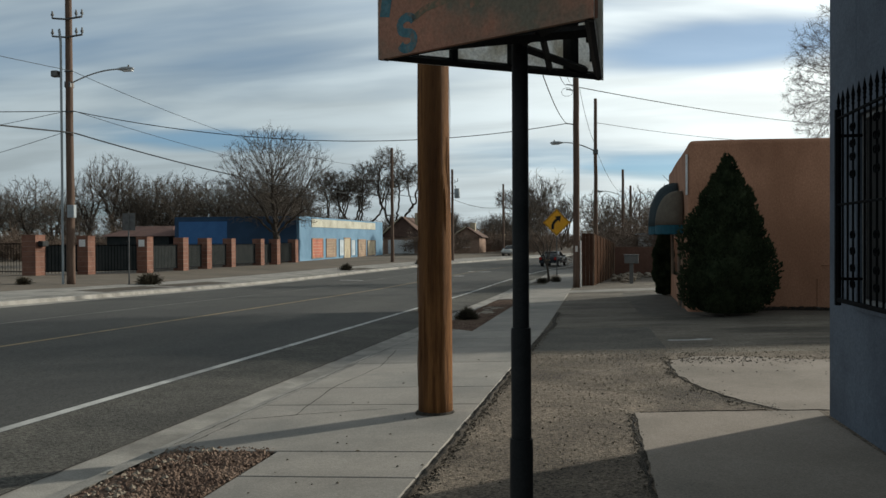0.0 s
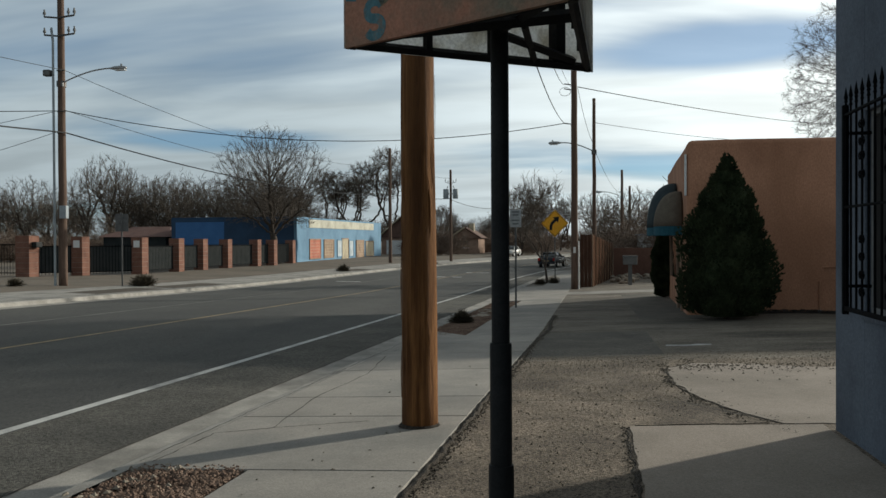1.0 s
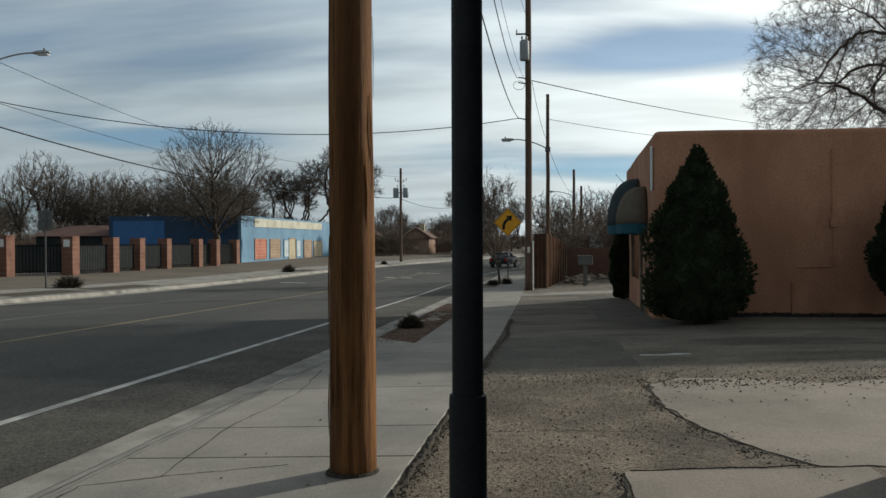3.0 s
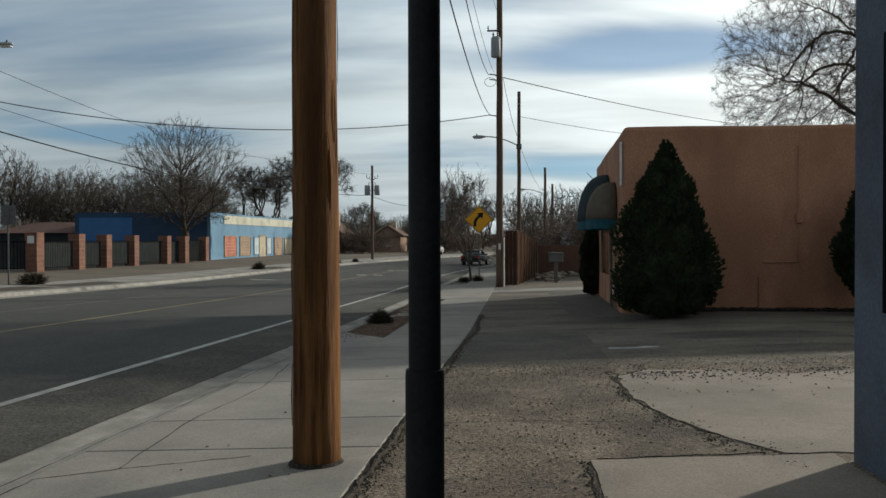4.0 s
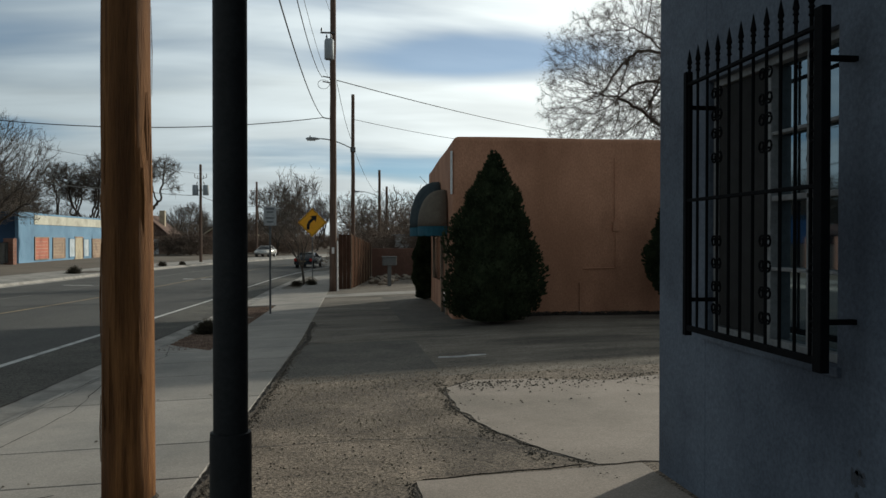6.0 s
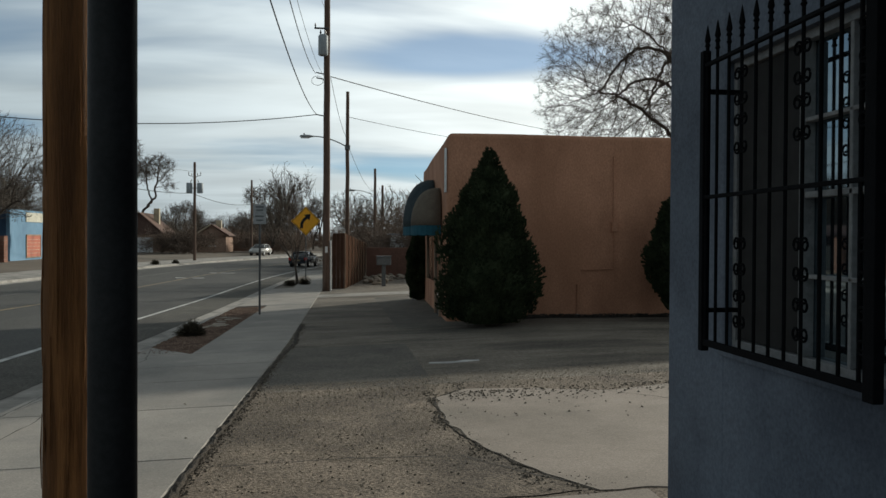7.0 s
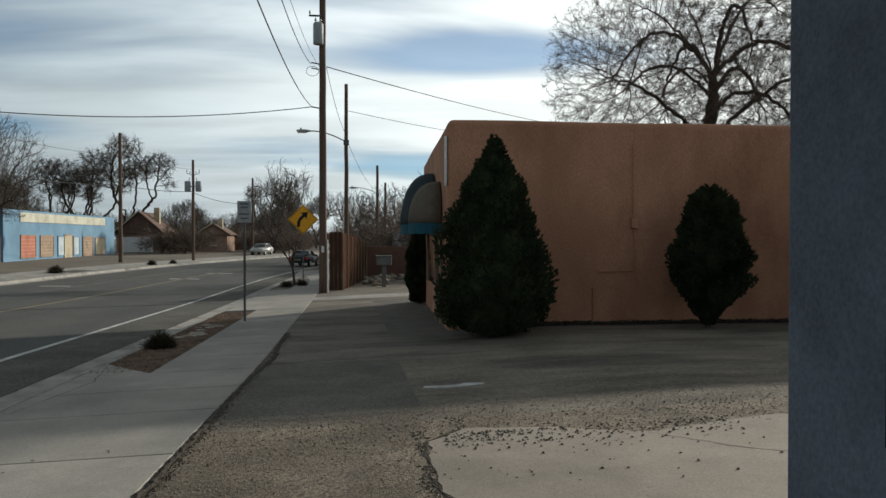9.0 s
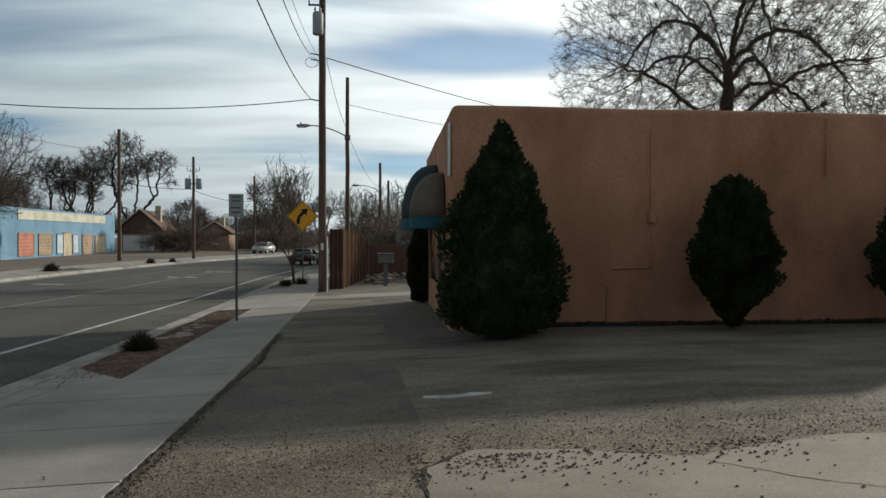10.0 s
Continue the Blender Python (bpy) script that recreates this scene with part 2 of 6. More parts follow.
M["pale_car"] = mat("pale_car_paint", (0.42, 0.41, 0.39), (0.46, 0.45, 0.43), 3, 0.3, 0.0, 10, metal=0.3)
M["tyre"] = mat("tyre_rubber", (0.015, 0.015, 0.015), (0.022, 0.022, 0.022), 9, 0.85, 0.1, 60)
M["tail_red"] = mat("red_lens", (0.35, 0.015, 0.012), (0.4, 0.02, 0.015), 9, 0.2, 0.0, 60)


M["window_trim"] = mat("dull_white_trim", (0.2, 0.208, 0.215), (0.25, 0.258, 0.265), 3, 0.6, 0.1, 30)
M["shoulder"] = mat("coarse_shoulder_asphalt", (0.08, 0.076, 0.067), (0.112, 0.105, 0.092), 1.4, 0.95, 0.9, 70, c3=(0.064, 0.061, 0.055), big=0.4, dist=0.02, speck=0.5, grit=45)
M["screen"] = mat("dark_mesh_screen", (0.02, 0.025, 0.026), (0.032, 0.036, 0.036), 1.5, 0.9, 0.1, 40)
M["scuff"] = mat("dark_scuff", (0.05, 0.055, 0.065), (0.075, 0.08, 0.095), 20, 0.95, 0.2, 60)
M["faint_line"] = mat("faded_lane_paint", (0.13, 0.125, 0.115), (0.19, 0.183, 0.168), 3, 0.8, 0.3, 80, c3=(0.08, 0.078, 0.074), big=0.9)
M["black_soil"] = mat("dark_soil", (0.06, 0.048, 0.037), (0.09, 0.073, 0.056), 3, 0.95, 0.5, 40)
M["crushed"] = mat("crushed_stone", (0.112, 0.091, 0.068), (0.3, 0.248, 0.188), 42, 0.95, 0.0, 90)
M["pale_board"] = mat("pale_blue_white_board", (0.4, 0.45, 0.48), (0.47, 0.52, 0.55), 2, 0.7, 0.1, 20, c3=(0.3, 0.34, 0.37), big=0.8)
M["loose"] = mat("loose_grey_gravel", (0.055, 0.047, 0.037), (0.165, 0.14, 0.11), 14, 0.95, 0.3, 40)
M["patch"] = mat("asphalt_patch", (0.105, 0.095, 0.081), (0.142, 0.128, 0.108), 1.5, 0.95, 0.8, 70, c3=(0.088, 0.08, 0.069), big=0.8, speck=0.35, grit=50)
M["dirt_and_foot_shade"] = mat("crack_dirt_and_foot_shade", (0.035, 0.03, 0.026), (0.06, 0.052, 0.044), 12, 0.95, 0.3, 40)
M["blue_front2"] = mat("mid_blue_patch", (0.05, 0.14, 0.32), (0.06, 0.165, 0.37), 0.6, 0.8, 0.2, 20)
M["roof_red"] = mat("faded_red_roof", (0.12, 0.066, 0.056), (0.16, 0.09, 0.075), 1.2, 0.9, 0.3, 15)
M["grey_sign"] = mat("dull_sign_sheet", (0.3, 0.305, 0.305), (0.35, 0.355, 0.355), 3, 0.7, 0.0, 20)


def translucent():
    ma = mat("translucent_sheet", (0.86, 0.86, 0.84), (0.92, 0.92, 0.9), 4, 0.6, 0.0, 60, c3=(0.6, 0.57, 0.5), big=6)
    nt = ma.node_tree
    b, o = nt.nodes["Principled BSDF"], nt.nodes["Material Output"]
    tr, mx = nt.nodes.new("ShaderNodeBsdfTranslucent"), nt.nodes.new("ShaderNodeMixShader")
    mx.inputs[0].default_value = 0.92
    nt.links.new(b.inputs["Base Color"].links[0].from_socket, tr.inputs[0])
    nt.links.new(b.outputs[0], mx.inputs[1]), nt.links.new(tr.outputs[0], mx.inputs[2]), nt.links.new(mx.outputs[0], o.inputs[0])
    return ma


M["translucent"] = translucent()


def glass(name, c, rough=0.03):
    ma = bpy.data.materials.new(name)
    ma.use_nodes = True
    b = ma.node_tree.nodes["Principled BSDF"]
    b.inputs["Base Color"].default_value = (*c, 1)
    b.inputs["Roughness"].default_value = rough
    b.inputs["Specular IOR Level"].default_value = 0.8
    b.inputs["IOR"].default_value = 1.75
    return ma


M["glass"] = glass("dark_window_glass", (0.012, 0.014, 0.016))
M["window_glass"] = glass("sky_tinted_window_glass", (0.012, 0.015, 0.018))
# high IOR and blue specular tint imitate the reflection of a bluer sky
M["window_glass"].node_tree.nodes["Principled BSDF"].inputs["IOR"].default_value = 2.7
M["window_glass"].node_tree.nodes["Principled BSDF"].inputs["Specular Tint"].default_value = (0.72, 0.9, 1.0, 1)
M["deep_soil"] = mat("dark_crumbled_soil", (0.026, 0.021, 0.016), (0.068, 0.055, 0.043), 18, 0.95, 0.9, 60, dist=0.02, speck=0.6, grit=90)

# ---- the lie of the land ----


def grade(y):
    y = max(-30.0, min(y, 60.0))
    if y <= 36:
        return -0.022 * y
    s = y - 36
    return -0.792 - 0.022 * (s - s * s / 48) if s < 24 else -0.792 - 0.264


def bend(y):
    if y < 45:
        return 0.0
    if y < 160:
        return 0.0022 * (y - 45) ** 2
    return 29.1 + 0.506 * (y - 160)


CROSS = [(-400, 0.42), (-28, 0.42), (-22, 0.24), (-19.02, 0.15), (-18.9, 0.14), (-18.86, 0.0), (-18.45, -0.03), (-11, -0.11), (-4.3, -0.24), (-3.92, -0.265), (-3.86, -0.15), (-3.78, -0.14), (5, 0.185), (400, 0.185)]


def cross(u):
    for (a, za), (b, zb) in zip(CROSS, CROSS[1:]):
        if u <= b:
            return za + (zb - za) * (u - a) / (b - a)
    return CROSS[-1][1]


def ground(x, y):
    return grade(y) + cross(x - bend(y))


# ---- mesh helpers ----


def mesh_ob(name, verts, faces, material, parent=None, label="", smooth=False):
    me = bpy.data.meshes.new(name)
    me.from_pydata([tuple(v) for v in verts], [], faces)
    me.update()
    if smooth:
        me.polygons.foreach_set("use_smooth", [True] * len(me.polygons))
    for ma in material if isinstance(material, (list, tuple)) else [material]:
        me.materials.append(ma)
    ob = new(name, me)
    if parent:
        ob.parent = parent
    if label:
        ob["label"] = label
    return ob


def part(name, bm, material, parent, label="", smooth=False):
    me = bpy.data.meshes.new(name)
    bmesh.ops.recalc_face_normals(bm, faces=bm.faces)
    bm.to_mesh(me)
    bm.free()
    if smooth:
        me.polygons.foreach_set("use_smooth", [True] * len(me.polygons))
    me.materials.append(material)
    ob = new(name, me)
    ob.parent = parent
    if label:
        ob["label"] = label
    return ob


def empty(name, label, category, m=None, group="", kind=""):
    ob = new(name)
    ob.empty_display_size = 0.1
    if m is not None:
        ob.matrix_world = m
    return tagged(ob, label, category, group, kind)


def bm_box(bm, lo, hi, bevel=0.0, m=None):
    r = bmesh.ops.create_cube(bm, size=1.0)
    vs = r["verts"]
    for v in vs:
        v.co = Vector([lo[i] + (v.co[i] + 0.5) * (hi[i] - lo[i]) for i in range(3)])
    if bevel:
        es = list({e for v in vs for e in v.link_edges})
        g = bmesh.ops.bevel(bm, geom=es, offset=bevel, segments=2, affect="EDGES", profile=0.5)
        vs = list({v for f in g["faces"] for v in f.verts} | {v for v in vs if v.is_valid})
    if m is not None:
        bmesh.ops.transform(bm, matrix=m, verts=vs)
    return bm


def box(lo, hi, bevel=0.0, m=None):
    return bm_box(bmesh.new(), lo, hi, bevel, m)


def bm_tube(bm, pts, radii, sides=8, cap=True):
    """A tube through pts with a radius at each."""
    pts = [Vector(p) for p in pts]
    rings = []
    for i, p in enumerate(pts):
        d = (pts[min(i + 1, len(pts) - 1)] - pts[max(i - 1, 0)]).normalized()
        a = d.cross(Vector((0, 0, 1)) if abs(d.z) < 0.9 else Vector((0, 1, 0))).normalized()
        b = d.cross(a)
        r = radii[i] if isinstance(radii, (list, tuple)) else radii
        rings.append([bm.verts.new(p + (a * math.cos(t) + b * math.sin(t)) * r) for t in [math.tau * k / sides for k in range(sides)]])
    for r0, r1 in zip(rings, rings[1:]):
        for k in range(sides):
            bm.faces.new((r0[k], r0[(k + 1) % sides], r1[(k + 1) % sides], r1[k]))
    if cap:
        bm.faces.new(rings[0][::-1])
        bm.faces.new(rings[-1])
    return bm


def tube(pts, radii, sides=8, cap=True):
    return bm_tube(bmesh.new(), pts, radii, sides, cap)


def strip(name, us, ys, material, dz=0.0, follow=True, parent=None, kind="structure", label="", category="", thick=0.0):
    """A sheet on the ground between the offsets us across the street and the distances ys along it."""
    vs, fs = [], []
    for y in ys:
        for u in us:
            x = u + (bend(y) if follow else 0)
            vs.append((x, y, grade(y) + cross(u if follow else x - bend(y)) + dz))
    n = len(us)
    for j in range(len(ys) - 1):
        for i in range(n - 1):
            a = j * n + i
            fs.append((a, a + 1, a + n + 1, a + n))
    ob = mesh_ob(name, vs, fs, material, parent)
    return tagged(ob, label, category, "", kind)


def prism(poly, z0, z1):
    """An upright prism over a polygon, bmesh; z0 and z1 are numbers or functions of x, y."""
    bm = bmesh.new()
    f0 = z0 if callable(z0) else (lambda x, y: z0)
    f1 = z1 if callable(z1) else (lambda x, y: z1)
    lo = [bm.verts.new((x, y, f0(x, y))) for x, y in poly]
    hi = [bm.verts.new((x, y, f1(x, y))) for x, y in poly]
    n = len(poly)
    bm.faces.new(lo[::-1]), bm.faces.new(hi)
    for i in range(n):
        bm.faces.new((lo[i], lo[(i + 1) % n], hi[(i + 1) % n], hi[i]))
    return bm


# ---- ground, road, pavements ----
YS = [-600, -300, -120, -60, -30, -20, -12] + [y * 1.5 - 9 for y in range(50)] + [68, 72, 76, 80, 85, 90, 95, 100, 106, 112, 120, 130, 140, 150, 160, 175, 200, 240, 300, 400, 600, 900]
vs, fs = [], []
US = [-700, -400, -250, -150, -100, -70, -50, -40, -34, -30, -28, -25, -22, -19.5, -19.2, -19.05, -18.5, -11, -4.5, -3.76, -3.7, -2.5, -1.5, -1.48, 0, 1, 2, 3, 4, 5, 6.5, 8, 10, 13, 18, 25, 40, 70, 120, 250, 400, 700]
low = lambda u: -0.16 if -19.1 < u < -3.75 else (-0.03 if -19.6 < u < -1.49 else 0.0)
for y in YS:
    for u in US:
        vs.append((u + bend(y), y, grade(y) + cross(u) + (low(u))))
n = len(US)
mats_idx = []
for j in range(len(YS) - 1):
    for i in range(n - 1):
        a = j * n + i
        fs.append((a, a + 1, a + n + 1, a + n))
        um, ym = (US[i] + US[i + 1]) / 2, (YS[j] + YS[j + 1]) / 2
        mats_idx.append(2 if um < -4 or ym > 62 or um > 30 else (1 if ym > 13.6 else 0))
g = mesh_ob("ground", vs, fs, [M["gravelly"], M["lot"], M["dirt"]])
g.data.polygons.foreach_set("material_index", mats_idx)
tagged(g, "gravelly worn asphalt lot and bare dirt", "ground", "", "structure")

YR = [y for y in YS if y <= 300]
strip("road", [-18.5, -14, -11, -7, -4.25], YR, M["asphalt"], 0.0, label="grey worn asphalt street", category="road")
strip("road_shoulder", [-5.9, -5, -4.42], YR, M["shoulder"], 0.0015, label="coarse worn asphalt shoulder", category="road")
strip("road_edge_line", [-6.07, -5.93], [y for y in YR if -25 < y < 120], M["white_line"], 0.003, label="worn white edge line on asphalt", category="road marking")
strip("road_center_line", [-11.05, -10.94], [y for y in YR if -25 < y < 120], M["yellow_line"], 0.003, label="worn yellow line on asphalt", category="road marking")
strip("road_center_line", [-11.3, -11.2], [-25, -12, 0, 8, 13.5], M["yellow_line"], 0.003, label="worn yellow line on asphalt", category="road marking")
strip("lane_line", [-14.55, -14.45], [y for y in YR if -25 < y < 100], M["faint_line"], 0.003, label="faded pale lane line on asphalt", category="road marking")
for u0, u1, y0, y1 in ((-11.9, -10.0, 60.6, 61.2), (-11.6, -9.7, 68.8, 69.3), (-16.5, -14.9, 52, 52.4)):
    strip("lane_mark", [u0, u1], [y0, y1], M["white_line"], 0.003, label="short worn white mark on asphalt", category="road marking")
strip("gutter", [-4.42, -4.25, -3.94, -3.92, -3.86, -3.70], YR, M["gutter"], 0.004, label="cracked pale concrete gutter and kerb", category="kerb")
strip("far_kerb", [-19.35, -19.02, -18.9, -18.86, -18.45], YR, M["gutter"], 0.004, label="pale concrete kerb across the street", category="kerb")
strip("far_pavement", [-22.5, -22, -21.3, -20.3, -19.36], YR, M["gutter"], 0.01, label="pale concrete pavement across the street", category="pavement")
for y0, y1 in ((30.5, 35.8), (36.6, 42.4), (64.5, 68.5)):
    strip("verge_bed", [-20.95, -20.2, -19.45], [y0, (y0 + y1) / 2, y1], M["black_soil"], 0.014, label="bare dark tree bed in the far pavement", category="bed")

# ---- near pavement: slabs ----
walk_near = empty("pavement", "pale concrete pavement of jointed slabs", "pavement", kind="structure")


def pave_edge(y):
    """The pavement's edge towards the lot: it draws in a little on the near side."""
    return max(-1.42, min(-1.03, -1.385 + 0.0185 * y))


def slab(u0, u1, y0, y1, name="slab"):
    e0, e1 = (u1, u1) if u1 < -2 else (pave_edge(y0), pave_edge(y1))
    bm = prism([(u0, y0), (e0, y0), (e1, y1), (u0, y1)], lambda x, y: ground(x, y) - 0.1, lambda x, y: ground(x, y) + 0.012)
    es = [e for e in bm.edges if e.verts[0].co.z > ground(*e.verts[0].co.xy) and e.verts[1].co.z > ground(*e.verts[1].co.xy)]
    bmesh.ops.bevel(bm, geom=es, offset=0.012, segments=1, affect="EDGES")
    return part(name, bm, M["concrete"], walk_near)


JOINTS = [-9.0, -6.0, -3.0, 0.0, 2.95, 5.9, 6.71, 8.95, 10.2, 12.66, 14.82, 16.5] + [18.25 + i * 1.84 for i in range(32)]
for y0, y1 in zip(JOINTS, JOINTS[1:]):
    wide = 6.5 < y0 < 18 or 32 < y0 < 47 or y0 > 53
    slab(-3.69 if wide else -2.66, -1.12, y0 + 0.006, y1 - 0.006)

part("slab", prism([(-3.69, 18.262), (-2.69, 18.262), (-3.69, 19.7)], lambda x, y: ground(x, y) - 0.1, lambda x, y: ground(x, y) + 0.012), M["concrete"], walk_near)

# ---- concrete pads in the lot ----


def ragged(pts, amp, step=0.12):
    """The outline of a broken slab: short steps with small bites."""
    out = []
    for (x0, y0), (x1, y1) in zip(pts, pts[1:] + pts[:1]):
        n = max(1, int(math.hypot(x1 - x0, y1 - y0) / step))
        for i in range(n):
            x, y = x0 + (x1 - x0) * i / n, y0 + (y1 - y0) * i / n
            k = amp if i else 0.0
            out.append((x + k * noise.noise(Vector((x * 5, y * 5, 0.3))), y + k * noise.noise(Vector((x * 5, y * 5, 7.7)))))
    return out


pad_near = part("concrete_pad", prism(ragged([(0.4, -4), (2.12, -4), (2.12, 8.5), (0.4, 8.42)], 0.018), lambda x, y: ground(x, y) - 0.1, lambda x, y: ground(x, y) + 0.008), M["pad"], None)
tagged(pad_near, "pale concrete apron beside the lavender wall", "pavement", "", "structure")
pad_far = part("concrete_slab", prism(ragged([(1.8, 8.55), (4.99, 8.4), (4.99, 12.66), (4.4, 12.7), (3.1, 12.35), (2.2, 12.8), (1.5, 12.95), (1.12, 12.5), (1.06, 11.2), (1.22, 10.1), (1.45, 9.3)], 0.06), lambda x, y: ground(x, y) - 0.1, lambda x, y: ground(x, y) + 0.008), M["pad"], None)
tagged(pad_far, "pale worn concrete slab strewn with pebbles", "pavement", "", "structure")

pad_end = part("concrete_slab", prism([(5.0, 8.4), (12, 8.3), (12, 12.6), (9, 12.7), (6.5, 12.5), (5.0, 12.66)], lambda x, y: ground(x, y) - 0.1, lambda x, y: ground(x, y) + 0.008), M["pad"], None)
tagged(pad_end, "pale worn concrete slab strewn with pebbles", "pavement", "", "structure")

# ---- lavender building ----
lav = empty("lavender_building", "lavender stucco building with a barred window", "building")
WX = 2.17
z0 = -0.45
wall_part = lambda n, lo, hi, ma, bev=0.0: part(n, box(lo, hi, bev), ma, lav)
WY0, WY1, WZ0, WZ1 = 6.09, 7.50, 1.0, 2.59
wall_part("wall", (WX, -8, z0), (WX + 0.3, WY0, 5.2), M["lavender"])
wall_part("wall", (WX, WY1, z0), (WX + 0.3, 8.3, 5.2), M["lavender"], 0.02)
wall_part("wall", (WX, WY0, z0), (WX + 0.3, WY1, WZ0), M["lavender"])
wall_part("wall", (WX, WY0, WZ1), (WX + 0.3, WY1, 5.2), M["lavender"])
wall_part("wall", (WX + 0.3, 8.0, z0), (10, 8.3, 5.2), M["lavender"])
wall_part("wall", (10, -8, z0), (10.3, 8.3, 5.2), M["lavender"])
wall_part("wall", (WX + 0.3, -8, z0), (10, -7.7, 5.2), M["lavender"])
wall_part("roof", (WX + 0.3, -7.7, 4.9), (10, 8.0, 5.1), M["lavender"])
wall_part("inner_wall", (WX + 1.6, 4, 0.2), (WX + 1.7, 7.99, 4), M["interior"])
win = part("window", box((WX + 0.10, WY0, WZ0), (WX + 0.105, WY1, WZ1)), M["window_glass"], lav, "dark sliding window with white frame")
fr = lambda lo, hi: part("window_frame", box(lo, hi, 0.004), M["window_trim"], win)
WF = WX + 0.045
for lo, hi in [((WF, WY0, WZ0), (WF + 0.055, WY0 + 0.04, WZ1)), ((WF, WY1 - 0.04, WZ0), (WF + 0.055, WY1, WZ1)), ((WF, WY0 + 0.04, WZ0), (WF + 0.055, WY1 - 0.04, WZ0 + 0.045)), ((WF, WY0 + 0.04, WZ1 - 0.045), (WF + 0.055, WY1 - 0.04, WZ1)), ((WF - 0.005, 6.78, WZ0 + 0.045), (WF + 0.055, 6.82, WZ1 - 0.045)), ((WF, 6.41, WZ0 + 0.045), (WF + 0.05, 6.435, WZ1 - 0.045)), ((WF, WY0 + 0.04, 1.80), (WF + 0.05, 6.78, 1.83)), ((WF, WY0 + 0.04, 1.42), (WF + 0.05, 6.78, 1.44)), ((WF, WY0 + 0.04, 2.16), (WF + 0.05, 6.78, 2.18))]:
    fr(lo, hi)
part("insect_screen", box((WF + 0.02, 6.83, WZ0 + 0.05), (WF + 0.024, WY1 - 0.045, WZ1 - 0.05)), M["interior"], win, "dark insect screen")
part("sill", box((WX - 0.02, WY0 - 0.03, WZ0 - 0.05), (WX + 0.1, WY1 + 0.03, WZ0 - 0.002), 0.006), M["lavender"], win)

# scuffs on the stucco
rng = random.Random(4)
for i in range(9):
    y, z = 5.9 + rng.gauss(0, 0.06), 0.5 + rng.gauss(0, 0.07)
    w, h = rng.uniform(0.008, 0.03), rng.uniform(0.015, 0.05)
    pts = [(WX - 0.003, y + w * math.cos(a) * rng.uniform(0.6, 1.2), z + h * math.sin(a) * rng.uniform(0.6, 1.2)) for a in [math.tau * k / 9 for k in range(9)]]
    mesh_ob("scuff", pts, [tuple(range(9))], M["scuff"], lav, "dark scuff mark")

# window grille
gr = empty("window_grille", "black wrought iron window grille with spear finials and scrolls", "window grille")
GX = 1.985
BARS = [7.34, 7.22, 7.09, 6.955, 6.815, 6.68, 6.545, 6.41, 6.275, 6.14, 6.01]


def spear(y, zt):
    bm = tube([(GX, y, 1.04), (GX, y, zt - 0.15)], 0.009, 8)
    bm_tube(bm, [(GX, y, zt - 0.16), (GX, y, zt - 0.15), (GX, y, zt - 0.14), (GX, y, zt - 0.12), (GX, y, zt - 0.115), (GX, y, zt - 0.10), (GX, y, zt - 0.085), (GX, y, zt - 0.02), (GX, y, zt)], [0.008, 0.015, 0.01, 0.01, 0.016, 0.01, 0.0165, 0.005, 0.001], 10)
    return bm


for y in BARS:
    part("bar", spear(y, 2.755), M["iron"], gr)
for z, h in ((1.03, 0.035), (1.82, 0.02), (2.53, 0.02)):
    part("rail", box((GX - 0.012, 5.93, z), (GX + 0.012, 7.36, z + h), 0.003), M["iron"], gr)
for y, hw in ((5.93, 0.034), (7.37, 0.022)):
    part("post", box((GX - 0.018, y - hw, 1.0), (GX + 0.026, y + hw, 2.62), 0.004), M["iron"], gr)
for y in (5.96, 7.36):
    for z in (1.22, 2.4):
        part("bracket", box((GX, y - 0.018, z - 0.012), (WX + 0.004, y + 0.018, z + 0.012), 0.003), M["iron"], gr)


def scroll(y, z, s, up):
    pts = []
    for i in range(26):
        a = i / 25 * 2.6 * math.pi
        r = 0.034 * (1 - 0.62 * i / 25)
        pts.append((GX - 0.004, y + s * (0.034 - r * math.cos(a)), z + up * r * math.sin(a)))
    return tube(pts, 0.006, 6)


for y in (6.955, 6.41, 5.955):
    for z, up in ((2.42, 1), (2.30, -1), (2.19, 1), (2.06, -1), (1.58, 1), (1.46, -1), (1.32, 1), (1.2, -1)):
        for s in (-1, 1):
            part("scroll", scroll(y, z, s * (1 if z > 1.8 else 0.9), up), M["iron"], gr)


# ---- tan building ----
tan = empty("tan_building", "tan stucco commercial building with rounded parapet", "building")
TX, TY, TZ, TG = 2.52, 22.8, 4.17, -0.95
bm = prism([(TX, TY), (16, TY), (16, 34), (TX + 0.5, 34)], TG, TZ)
bmesh.ops.subdivide_edges(bm, edges=[e for e in bm.edges if abs(e.verts[0].co.z - e.verts[1].co.z) < 0.01 and e.calc_length() > 8], cuts=16, use_grid_fill=True)
for v in bm.verts:
    if v.co.z > TZ - 0.1:
        v.co.z += 0.035 * noise.noise(v.co * 0.35)
        v.co.y += 0.02 * noise.noise(v.co * 0.5 + Vector((5, 0, 0)))
bmesh.ops.bevel(bm, geom=[e for e in bm.edges if len(e.link_faces) == 2 and e.calc_face_angle(0) > 1.0 and max(v.co.z for v in e.verts) > TG + 0.1], offset=0.15, segments=4, affect="EDGES", profile=0.5)
part("wall", bm, M["adobe"], tan, smooth=True).data.set_sharp_from_angle(angle=radians(40))
fx = lambda y: TX + 0.5 * (y - TY) / (34 - TY)
